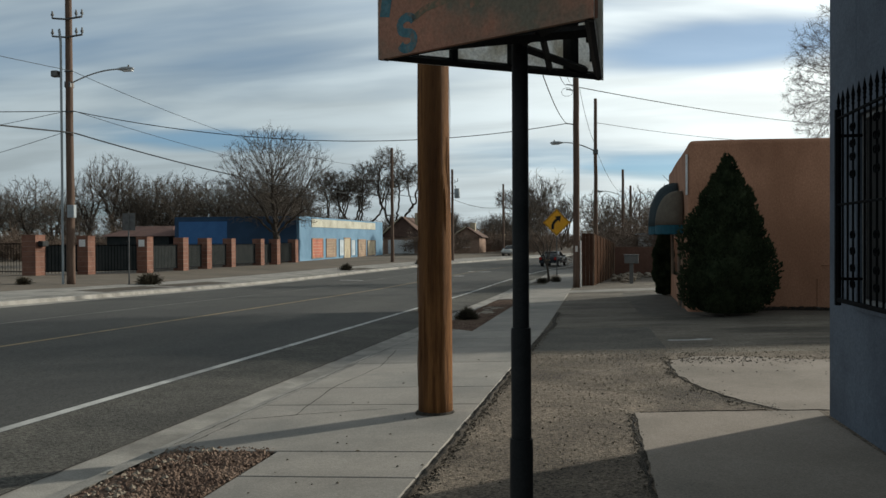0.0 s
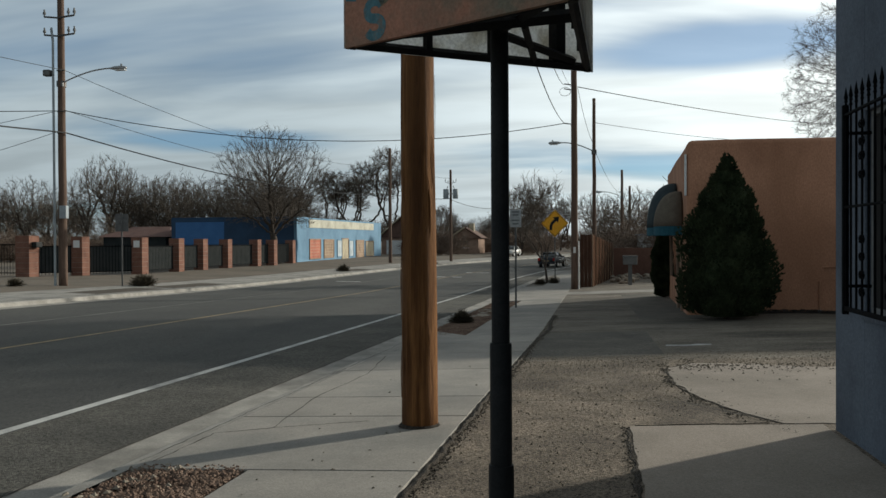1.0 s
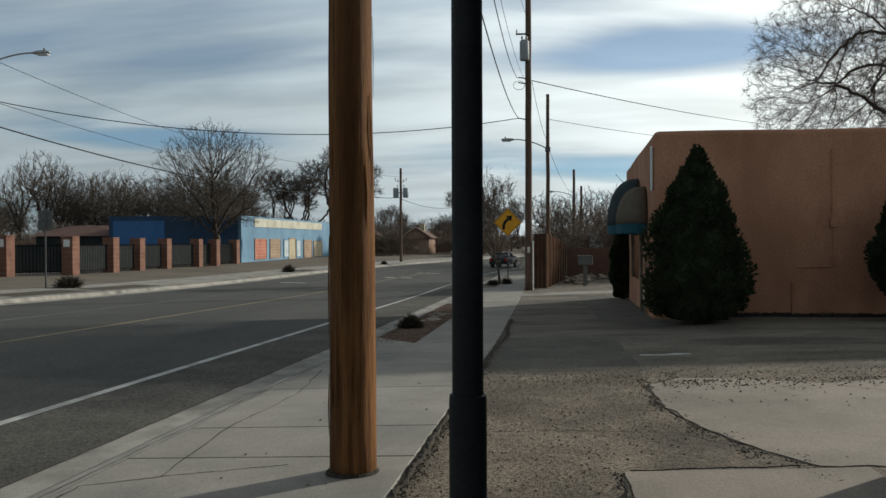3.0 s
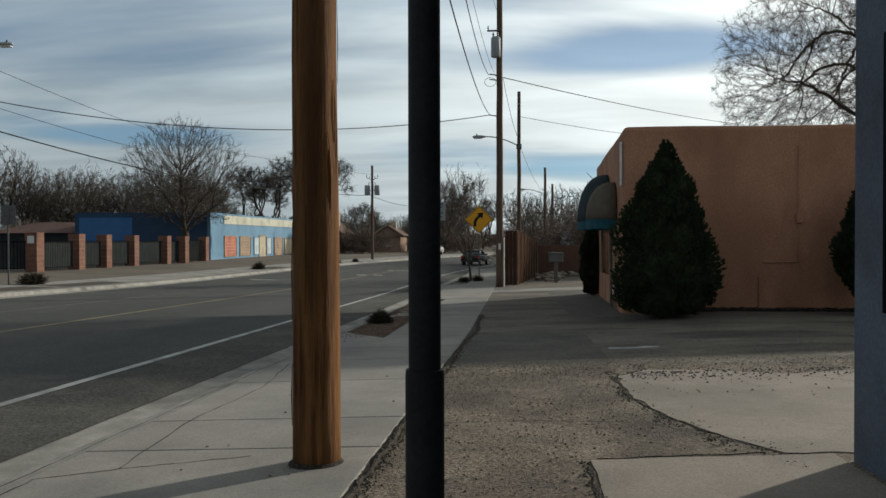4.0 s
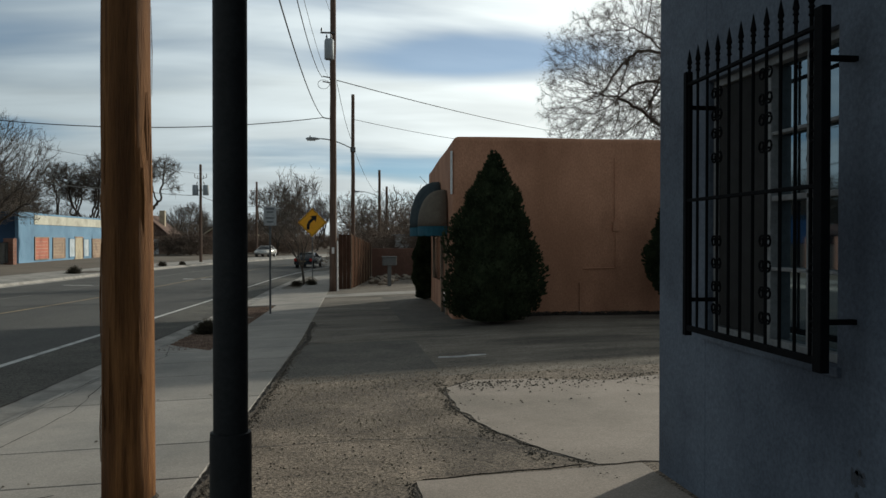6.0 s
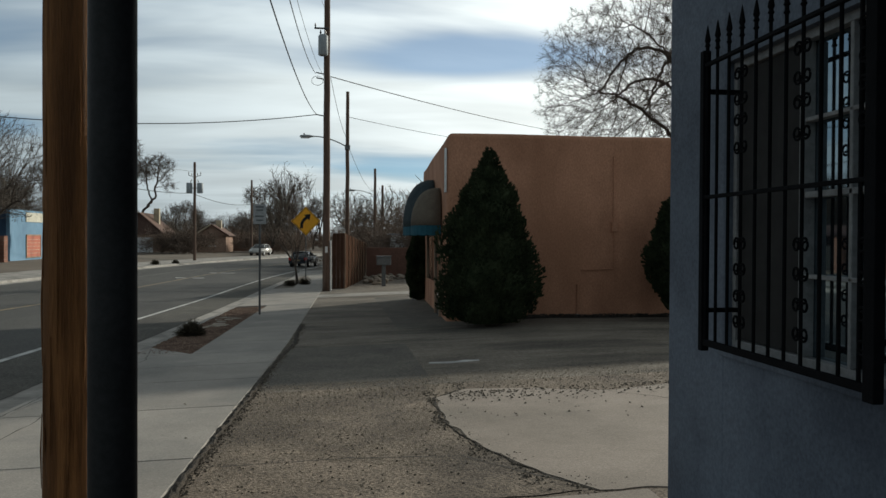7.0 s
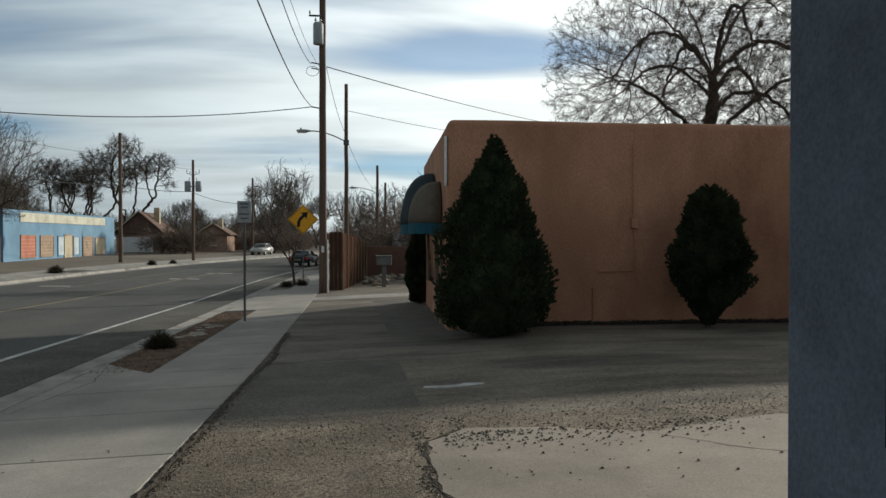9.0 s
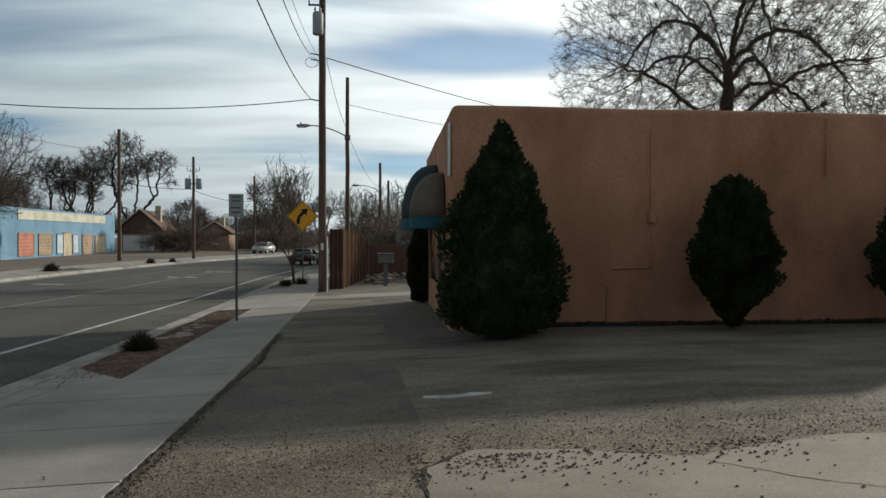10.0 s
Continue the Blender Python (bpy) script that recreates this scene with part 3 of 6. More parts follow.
# street front: door and window under the awnings
for y0, y1, za, zb, nm in ((24.6, 25.6, -0.45, 1.75, "door"), (26.9, 29.0, 0.35, 1.75, "shop_window")):
    x = fx((y0 + y1) / 2)
    d = part(nm, box((x - 0.05, y0, za), (x + 0.15, y1, zb), 0.01), M["glass"], tan, "dark glazed opening on the street front")
    for lo, hi in (((x - 0.09, y0 - 0.08, za), (x - 0.02, y0, zb)), ((x - 0.09, y1, za), (x - 0.02, y1 + 0.08, zb)), ((x - 0.09, y0, zb - 0.08), (x - 0.052, y1, zb))):
        part("frame", box(lo, hi, 0.008), M["board_tan"], d)
# slim white upright strip high on the street corner
part("downspout_strip", box((TX - 0.055, TY + 0.05, 2.72), (TX - 0.005, TY + 0.13, 3.8), 0.01), M["white_paint"], tan, "slim white strip")


def conduit(pts, r=0.016):
    return part("conduit", tube(pts, r, 8), M["adobe"], tan)


cy = TY - 0.03
conduit([(6.67, cy, 3.66), (6.67, cy, 2.05)])
conduit([(6.69, cy, 1.8), (6.69, cy, 0.9), (6.66, cy, 0.87), (5.85, cy, 0.85)])
conduit([(5.76, cy, 0.5), (5.76, cy, -0.34)], 0.02)
conduit([(10.5, cy, 4.0), (10.5, cy, 2.8)])
part("junction_box", box((6.61, cy - 0.07, 1.8), (6.76, cy + 0.02, 2.03), 0.01), M["adobe"], tan, "painted junction box")
part("outlet", tube([(5.76, cy - 0.06, -0.28), (5.76, cy + 0.02, -0.28)], 0.05, 10), M["grey_metal"], tan)


def awning(y0, y1, dep, zt, label, canvas="awning_tan"):
    """A quarter-dome awning on the street front, ribs and valance."""
    a = empty("awning", label, "awning")
    n, k = 14, 10
    zb = 1.95
    ym, hw = (y0 + y1) / 2, (y1 - y0) / 2
    vs, fs = [], []
    for i in range(n + 1):
        ph = math.pi * i / n
        for j in range(k + 1):
            th = math.pi / 2 * j / k
            c = math.cos(th) ** 0.75
            y = ym - hw * math.cos(ph) * c
            vs.append((fx(y) - 0.03 - dep * math.sin(ph) ** 0.8 * c, y, zb + (zt - zb) * math.sin(th)))
    for i in range(n):
        for j in range(k):
            p = i * (k + 1) + j
            fs.append((p, p + k + 1, p + k + 2, p + 1))
    top = mesh_ob("canopy", vs, fs, M[canvas], a, "sun-faded canvas dome", True)
    sol = top.modifiers.new("t", "SOLIDIFY")
    sol.thickness = 0.02
    vs, fs = [], []
    for i in range(n + 1):
        ph = math.pi * i / n
        y = ym - hw * math.cos(ph)
        x = fx(y) - 0.035 - (dep + 0.01) * math.sin(ph) ** 0.8
        drop = 0.02 * (i % 2)
        vs += [(x, y, zb + 0.02), (x, y, zb - 0.25 - drop)]
    for i in range(n):
        fs.append((2 * i, 2 * i + 2, 2 * i + 3, 2 * i + 1))
    va = mesh_ob("valance", vs, fs, M["awning_teal"], a, "teal canvas valance")
    sol = va.modifiers.new("t", "SOLIDIFY")
    sol.thickness = 0.02
    return a


awning(24.3, 26.1, 0.74, 2.95, "faded tan dome awning with teal valance")
awning(26.5, 29.3, 0.88, 3.35, "dark teal dome awning over shop window", "awning_shaded")

# strip of dirt and dead leaves along the wall's foot, darkened for the shadow gap there
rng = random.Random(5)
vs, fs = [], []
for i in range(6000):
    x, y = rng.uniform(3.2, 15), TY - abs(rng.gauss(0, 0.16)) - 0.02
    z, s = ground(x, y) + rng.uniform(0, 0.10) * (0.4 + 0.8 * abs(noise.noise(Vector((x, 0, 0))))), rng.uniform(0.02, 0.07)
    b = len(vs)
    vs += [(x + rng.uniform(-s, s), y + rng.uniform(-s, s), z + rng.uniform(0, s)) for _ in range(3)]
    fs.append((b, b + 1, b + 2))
tagged(mesh_ob("leaf_litter", vs, fs, M["dirt_and_foot_shade"]), "dark dead leaves along the wall foot", "leaf litter", "", "stuff")
# this kerb's dark colour stands in for the shadow line under the wall
tagged(part("wall_kerb", box((3.0, TY - 0.2, -0.6), (15.9, TY - 0.01, -0.29), 0.02), M["dirt_and_foot_shade"], None), "low kerb coloured dark for the shadow line at wall foot", "kerb", "", "structure")

# ---- plants ----


def cypress(x, y, H, prof, seed, label, rough=1.0):
    rng = random.Random(seed)
    t = empty("cypress", label, "shrub", pose(x, y, ground(x, y) - 0.03), group="cypresses by the tan wall")
    part("trunk", tube([(0, 0, 0), (0.02, 0, 0.3), (0, 0.02, H * 0.5)], [0.09, 0.08, 0.03], 8), M["bark"], t)

    def rad(h):
        for (a, ra), (b, rb) in zip(prof, prof[1:]):
            if h <= b:
                return ra + (rb - ra) * (h - a) / (b - a)
        return prof[-1][1]

    off = Vector((seed * 3.1, 0, 0))
    lump = lambda a, h: 1 + 0.30 * rough * noise.noise(Vector((math.cos(a) * 1.3, math.sin(a) * 1.3, h * 4.5)) + off) + 0.22 * noise.noise(Vector((math.cos(a) * 3, math.sin(a) * 3, h * 11)) + off)
    vs, fs = [], []
    na, nh = 26, 30
    for j in range(nh + 1):
        h = 0.03 + 0.96 * j / nh
        for i in range(na):
            a = math.tau * i / na
            r = max(0.005, rad(h) * lump(a, h) * 0.82)
            vs.append((r * math.cos(a), r * math.sin(a), h * H))
    for j in range(nh):
        for i in range(na):
            p, q = j * na + i, j * na + (i + 1) % na
            fs.append((p, q, q + na, p + na))
    core = len(vs)
    area = []
    for _ in range(12000):
        while True:
            h = rng.uniform(0.03, 1.0)
            if rng.random() < (rad(h) + 0.05) / 1.2:
                break
        a = rng.uniform(0, math.tau)
        r = rad(h) * lump(a, h) * rng.uniform(0.8, 1.06)
        p = Vector((r * math.cos(a), r * math.sin(a), h * H))
        d = Vector((math.cos(a) * 0.75, math.sin(a) * 0.75, rng.uniform(0.5, 1.3))).normalized()
        s = d.cross(Vector((rng.uniform(-1, 1), rng.uniform(-1, 1), rng.uniform(-0.4, 0.4)))).normalized()
        L, w = rng.uniform(0.05, 0.12), rng.uniform(0.018, 0.036)
        b = len(vs)
        q = p + d * L * 0.5
        vs += [p, q + s * w, p + d * L, q - s * w]
        fs.append((b, b + 1, b + 2, b + 3))
    ob = mesh_ob("crown", vs, fs, M["cypress"], t)
    return t


P1 = [(0, 0.2), (0.03, 0.7), (0.09, 1.0), (0.22, 1.12), (0.40, 1.0), (0.53, 0.88), (0.73, 0.66), (0.81, 0.40), (0.92, 0.17), (1, 0.01)]
P2 = [(0, 0.1), (0.06, 0.12), (0.14, 0.32), (0.3, 0.72), (0.45, 0.74), (0.65, 0.63), (0.82, 0.52), (0.92, 0.34), (1, 0.05)]
cypress(3.27, 21.25, 4.0, P1, 1, "tall dark green cypress against the tan wall")
cypress(7.9, 21.6, 2.98, P2, 2, "smaller dark green cypress with bare stem by tan wall", 1.7)
cypress(11.8, 21.6, 3.0, P2, 3, "dark green cypress beside the tan wall", 1.7)
cypress(2.74, 32.6, 2.5, [(0, 0.1), (0.04, 0.26), (0.3, 0.38), (0.7, 0.34), (0.9, 0.2), (1, 0.02)], 4, "narrow dark cypress by the street front")


def make_tree(name, seed, H, r0, fork, levels, spread, droop, twigs, label, lean=0.0, limbs=5, knot=False, tw=0.011, tl=1.0, lr=(0.62, 0.88)):
    """A bare tree: trunk and limbs as tapered tubes, fine twigs as thin blades."""
    rng = random.Random(seed)
    segs, tips = [], []

    def grow(p, d, length, r, depth):
        n = 5 if depth < 3 else 3
        q, pts = p, [p]
        for i in range(n):
            wob = Vector((rng.gauss(0, 1), rng.gauss(0, 1), rng.gauss(0, 1))) * (0.16 if depth else 0.05)
            tro = Vector((0, 0, 0.10 if depth < 2 else -droop))
            d = (d + wob + tro).normalized()
            ra, rb = r * (1 - 0.45 * i / n), r * (1 - 0.45 * (i + 1) / n)
            q2 = q + d * length / n
            segs.append((q, q2, ra, rb))
            q = q2
            pts.append((q, d, rb))
        if depth >= levels:
            tips.append((p, q, d))
            return
        kids = limbs if depth == 0 else (3 if depth < 4 else 2 + (rng.random() < 0.6))
        for c in range(kids):
            at, dd, rr = pts[-1] if (c < 1 or (depth == 0 and c < 4)) else pts[rng.randint(3 if depth == 0 else 1, n)]
            ax = Vector((rng.gauss(0, 1), rng.gauss(0, 1), rng.gauss(0, 0.35)))
            if depth == 0:
                an = math.tau * (c + rng.uniform(-0.25, 0.25)) / kids
                ax = Vector((math.cos(an), math.sin(an), 0.1))
            ax = (ax - dd * ax.dot(dd)).normalized()
            k = spread * (rng.uniform(0.3, 0.7) if c == 0 and depth else rng.uniform(0.8, 1.35))
            nd = (dd * math.cos(k) + ax * math.sin(k)).normalized()
            if nd.z < -0.35:
                nd.z *= -0.3
            grow(at, nd.normalized(), length * rng.uniform(*lr) if depth else H * rng.uniform(0.22, 0.3), rr * rng.uniform(0.6, 0.78), depth + 1)

    grow(Vector((0, 0, -0.2)), Vector((lean, 0, 1)).normalized(), H * fork, r0, 0)
    top = max(s[1].z for s in segs)
    k = H * 0.97 / top
    tv, tf, cv, cf = [], [], [], []
    for p, q, ra, rb in segs:
        p, q = p * k, q * k
        big = ra > r0 * 0.16
        V, F, sides = (tv, tf, 7) if big else (cv, cf, 3)
        d = (q - p).normalized()
        a = d.cross(Vector((0.3, 0.2, 1))).normalized()
        b = d.cross(a)
        o = len(V)
        for c, r in ((p - d * ra * 0.25, ra), (q, rb)):
            V.extend(c + (a * math.cos(math.tau * i / sides) + b * math.sin(math.tau * i / sides)) * max(r, 0.008) for i in range(sides))
        F.extend((o + i, o + (i + 1) % sides, o + sides + (i + 1) % sides, o + sides + i) for i in range(sides))
    for p, q, d in tips:
        p, q = p * k, q * k
        for _ in range(twigs):
            t0 = p.lerp(q, rng.uniform(0.1, 1))
            v = (d * 0.6 + Vector((rng.gauss(0, 0.7), rng.gauss(0, 0.7), rng.gauss(0.1, 0.6)))).normalized()
            L = rng.uniform(0.35, 1.0) * tl
            pp = t0
            for sgm in range(2):
                v = (v + Vector((rng.gauss(0, 0.2), rng.gauss(0, 0.2), rng.gauss(-droop, 0.2)))).normalized()
                qq = pp + v * L / 2
                w = v.cross(Vector((rng.gauss(0, 1), rng.gauss(0, 1), rng.gauss(0, 1)))).normalized() * tw * (1 - 0.35 * sgm)
                o = len(cv)
                cv.extend((pp - w, pp + w, qq + w * 0.7, qq - w * 0.7))
                cf.append((o, o + 1, o + 2, o + 3))
                if knot:
                    w2 = Vector((rng.gauss(0, 0.09), rng.gauss(0, 0.09), rng.gauss(0, 0.09)))
                    cv.extend((qq, qq + w2, qq + Vector((w2.y, -w2.x, w2.z)) * 0.8))
                    cf.append((o + 4, o + 5, o + 6))
                pp = qq
    t = empty(name, label, "tree")
    mesh_ob("trunk", tv, tf, M["bark"], t, smooth=True)
    mesh_ob("crown", cv, cf, M["twig"], t)
    return t


def put(t, x, y, rz=0, s=1.0, label="", dz=0.0):
    m = Matrix.Translation((x, y, ground(x, y) + dz)) @ Matrix.Rotation(rz, 4, "Z")
    t.matrix_world = m @ Matrix.Scale(s, 4)
    return t


def place(t, x, y, rz, s):
    keep = t.scale.copy()
    t.scale = (s, s, s * 1.0)
    c = copy_thing(t, Matrix.Translation((x, y, ground(x, y))) @ Matrix.Rotation(rz, 4, "Z"))
    t.scale = keep
    return c


def grown_tree(name, seed, label, stem, limbs, clumps, count, step, kill, tip_r, twigs, tl, tw, jig=0.12, power=2.25, fan=0.0, heart=6.0):
    """A bare tree that grows from its stem and arching limbs towards points in its crown's clumps."""
    rs = np.random.RandomState(seed)
    pos, par = [np.array((0.0, 0.0, -0.3))], [-1]

    def run(start, pts):
        last = start
        for p in pts:
            while True:
                d = np.array(p) - pos[last]
                n = np.linalg.norm(d)
                if n < step * 0.6:
                    break
                pos.append(pos[last] + d / n * min(step, n) + rs.normal(0, (jig + 0.12) * step, 3))
                par.append(last)
                last = len(pos) - 1
        return last

    run(0, stem)
    trunk_nodes = len(pos)
    for az, z0, reach, peak, end in limbs:
        at = min(range(trunk_nodes), key=lambda i: abs(pos[i][2] - z0))
        a, o = radians(az), pos[at].copy()
        run(at, [o + np.array((math.cos(a) * reach * s, math.sin(a) * reach * s, end * s + peak * 4 * s * (1 - s))) for s in (0.1, 0.2, 0.3, 0.4, 0.5, 0.6, 0.7, 0.8, 0.9, 1.0)])
    A = []
    weight = np.array([c[3] * c[4] * c[5] for c in clumps])
    for c, w in zip(clumps, weight / weight.sum()):
        v = rs.normal(0, 1, (int(count * w) + 8, 3))
        v /= np.linalg.norm(v, axis=1)[:, None]
        A.append(v * rs.uniform(0.02, 1, (len(v), 1)) ** 0.42 * np.array(c[3:6]) * (1 + rs.normal(0, 0.05, (len(v), 1))) + np.array(c[:3]))
    A = np.concatenate(A)
    P = np.array(pos)

    def gaps(a, b):
        return np.sqrt(np.maximum((a * a).sum(1)[:, None] + (b * b).sum(1)[None] - 2 * a @ b.T, 0))

    dist = gaps(A, P)
    near, best = dist.argmin(1), dist.min(1)
    for _ in range(110):
        live = best > kill
        A, near, best = A[live], near[live], best[live]
        if len(A) < 12:
            break
        fresh = []
        base = np.array(pos)
        for i in np.unique(near):
            mine = A[near == i]
            d = mine - base[i]
            d = (d / np.linalg.norm(d, axis=1)[:, None]).sum(0)
            away = base[i] - np.array((0, 0, heart))
            d = d / (np.linalg.norm(d) + 1e-6) + rs.normal(0, jig * 1.6, 3) + fan * away / (np.linalg.norm(away) + 1e-6)
            fresh.append((base[i] + d / np.linalg.norm(d) * step, int(i)))
        o = len(pos)
        for p, i in fresh:
            pos.append(p)
            par.append(i)
        N = np.array([p for p, i in fresh])
        dist = gaps(A, N)
        k, b = dist.argmin(1), dist.min(1)
        closer = b < best
        near[closer], best[closer] = k[closer] + o, b[closer]
    n = len(pos)
    load = np.zeros(n)
    kids = np.zeros(n, int)
    for i in range(n - 1, 0, -1):
        if not kids[i]:
            load[i] = tip_r ** power
        load[par[i]] += load[i]
        kids[par[i]] += 1
    rad = load ** (1 / power)
    V3 = [Vector(p) for p in pos]
    tv, tf, cv, cf = [], [], [], []
    rng = random.Random(seed)
    for i in range(1, n):
        p, q, rb = V3[par[i]], V3[i], rad[i]
        ra = min(rad[par[i]], rb * 1.3)
        big = rb > tip_r * 4
        V, F, sides = (tv, tf, 7) if big else (cv, cf, 3)
        d = (q - p).normalized()
        a = d.cross(Vector((0.3, 0.2, 1))).normalized()
        b = d.cross(a)
        o = len(V)
        for c, r in ((p - d * ra * 0.2, ra), (q + d * rb * 0.1, rb)):
            V.extend(c + (a * math.cos(math.tau * j / sides) + b * math.sin(math.tau * j / sides)) * r for j in range(sides))
        F.extend((o + j, o + (j + 1) % sides, o + sides + (j + 1) % sides, o + sides + j) for j in range(sides))
        if rb > tip_r * 2.2:
            continue
        for _ in range(twigs):
            v = (d * 0.8 + (p - Vector((0, 0, heart))).normalized() * fan + Vector((rng.gauss(0, 0.6), rng.gauss(0, 0.6), rng.gauss(0.05, 0.55))) * (1 - 0.45 * fan)).normalized()
            L = rng.uniform(0.4, 1.0) * tl
            pp = p.lerp(q, rng.random())
            for sgm in range(2):
                v = (v + Vector((rng.gauss(0, 0.25), rng.gauss(0, 0.25), rng.gauss(0, 0.25)))).normalized()
                qq = pp + v * L / 2
                w = v.cross(Vector((rng.gauss(0, 1), rng.gauss(0, 1), rng.gauss(0, 1)))).normalized() * tw * (1 - 0.35 * sgm)
                o = len(cv)
                cv.extend((pp - w, pp + w, qq + w * 0.7, qq - w * 0.7))
                cf.append((o, o + 1, o + 2, o + 3))
                pp = qq
    t = empty(name, label, "tree")
    mesh_ob("trunk", tv, tf, M["bark"], t, smooth=True)
    mesh_ob("crown", cv, cf, M["twig"], t)
    return t


right_tree = grown_tree("tree", 17, "large bare spreading tree behind the tan building", [(0.1, 0, 3), (-0.05, 0, 6), (0.0, 0, 8.4)],
                        ((172, 8.4, 4.0, 1.9, -0.1), (15, 8.4, 3.2, 1.6, 3.0), (95, 8.1, 4.2, 1.9, 0.4), (262, 8.4, 4.4, 2.0, 0.4), (204, 5.6, 5.8, 0.5, 2.4), (-14, 6.0, 5.0, 0.8, 2.6), (120, 8.4, 1.6, 0.5, 3.6), (150, 7.4, 3.4, 1.2, 0.8), (35, 7.6, 3.6, 1.3, 0.3), (-8, 8.4, 4.4, 1.7, -0.5), (186, 7.9, 2.5, 1.2, -0.8), (166, 8.4, 2.8, 0.5, 2.9), (325, 7.2, 3.0, 0.9, -0.6)),
                        ((-1.1, 0, 8.5, 5.5, 5.4, 4.5), (2.8, 0, 8.8, 4.6, 5.2, 4.4)), 16000, 0.16, 0.22, 0.0034, 8, 0.42, 0.0038, jig=0.05, power=1.93, fan=0.3, heart=6.2)
put(right_tree, 14.55, 36.0, 0.0)
rt2 = make_tree("tree", 21, 12, 0.3, 0.3, 6, 0.65, 0.05, 4, "bare tree behind the tan building", limbs=4, tw=0.012)
put(rt2, 22.5, 39, 0.3)
big_tree = grown_tree("tree", 29, "large bare tree in front of the blue building", [(0.1, 0, 1.5), (0.0, 0, 3.0)],
                      ((165, 3.0, 2.6, 0.5, 4.2), (10, 3.0, 2.8, 0.5, 4.0), (85, 2.8, 2.2, 0.4, 5.0), (262, 3.0, 2.4, 0.4, 4.8), (200, 2.4, 3.4, 0.5, 2.6), (-25, 2.6, 3.6, 0.5, 2.8), (120, 3.0, 0.6, 0.1, 6.0)),
                      ((0, 0, 8.6, 5.6, 5.0, 4.9), (2.0, 0, 6.4, 3.8, 3.6, 3.0), (-2.2, 0, 6.6, 3.6, 3.6, 3.0)), 6500, 0.26, 0.33, 0.0095, 3, 0.6, 0.0095, jig=0.06, power=2.06, fan=0.8, heart=2.5)
put(big_tree, -31.4, 78.6, 0.4)
wood_a = grown_tree("tree", 31, "bare winter tree beyond the street", [(0.2, 0, 2.0), (0.0, 0.2, 4.2)],
                    ((170, 4.2, 2.0, 0.4, 4.0), (5, 4.0, 2.2, 0.4, 3.8), (90, 3.6, 2.0, 0.3, 4.4), (255, 4.2, 1.8, 0.3, 4.6)),
                    ((-0.6, 0, 9.2, 3.6, 3.4, 3.4), (1.6, 0.3, 7.6, 3.0, 3.0, 2.6)), 1500, 0.36, 0.5, 0.017, 3, 0.8, 0.016, jig=0.1, power=2.0, fan=0.6, heart=3.5)
wood_b = make_tree("tree", 47, 12, 0.45, 0.26, 6, 0.52, -0.02, 2, "bare winter tree beyond the street", limbs=5, tw=0.022, tl=1.1)
wood_c = grown_tree("tree", 53, "pollarded tree with dense tufted crown on bare sinuous limbs", [(0.1, 0, 1.6)],
                    ((168, 1.5, 1.9, 0.4, 4.6), (12, 1.5, 2.6, 0.5, 4.4), (80, 1.5, 1.4, 0.3, 4.0), (250, 1.3, 2.0, 0.4, 4.2)),
                    ((-0.7, 0.2, 11.2, 2.1, 1.7, 1.5), (2.7, 0.4, 9.3, 2.1, 1.8, 1.5), (-3.0, 0.3, 8.2, 1.5, 1.6, 1.3), (0.8, -2.0, 8.6, 1.7, 1.3, 1.2), (0.2, 2.2, 9.0, 1.8, 1.4, 1.3), (4.3, -0.6, 7.3, 1.0, 1.0, 0.8), (-2.0, -1.2, 9.9, 1.2, 1.1, 0.9)),
                    1900, 0.34, 0.38, 0.014, 8, 0.8, 0.016, jig=0.13, power=2.0)
wood_e = grown_tree("tree", 59, "pollarded tree with dense tufted crown on bare sinuous limbs", [(0.1, 0, 1.2)],
                    ((150, 1.0, 2.6, 0.5, 3.6), (20, 1.0, 2.4, 0.5, 3.4), (100, 1.0, 1.0, 0.2, 4.0), (280, 1.0, 1.8, 0.4, 3.6)),
                    ((-2.6, 0.2, 7.9, 1.7, 1.6, 1.5), (0.6, 0.4, 9.0, 1.9, 1.7, 1.3), (3.0, 0.3, 7.2, 1.5, 1.6, 1.5), (0.3, -2.0, 7.4, 1.6, 1.3, 1.2)),
                    1300, 0.34, 0.38, 0.014, 8, 0.8, 0.016, jig=0.13, power=2.0)
wood_d = grown_tree("tree", 61, "bare winter tree beyond the street", [(-0.2, 0, 1.6), (0.1, 0.1, 2.6)],
                    ((150, 2.6, 2.6, 0.5, 3.2), (20, 2.6, 2.4, 0.5, 3.6), (80, 2.4, 1.6, 0.3, 4.4), (270, 2.6, 2.2, 0.3, 3.8), (210, 2.0, 2.8, 0.4, 2.2)),
                    ((0.2, 0, 7.4, 4.6, 4.2, 3.9), (-1.6, 0.3, 6.0, 3.4, 3.2, 2.6)), 1700, 0.36, 0.5, 0.017, 3, 0.8, 0.016, jig=0.12, power=2.0, fan=0.6, heart=2.4)
put(wood_a, -72, 118, 0.2), put(wood_b, -60, 121, 1.2), put(wood_c, -33, 136, 0.0, 1.42), put(wood_e, -38.4, 134, 0.2, 1.5), put(wood_d, -50, 117, 2.2)
rng = random.Random(77)
WOODS = (wood_a, wood_b, wood_d)
spots = []
for i in range(40):
    a = radians(-48 + i * 0.73 + rng.uniform(-0.6, 0.6))
    d = rng.uniform(118, 185)
    spots.append((math.sin(a) * d, math.cos(a) * d, rng.uniform(0.84, 1.14)))
for i in range(22):
    a = radians(-6.5 + i * 1.3 + rng.uniform(-0.5, 0.5))
    d = rng.uniform(150, 215)
    spots.append((math.sin(a) * d, math.cos(a) * d, rng.uniform(0.75, 1.08)))
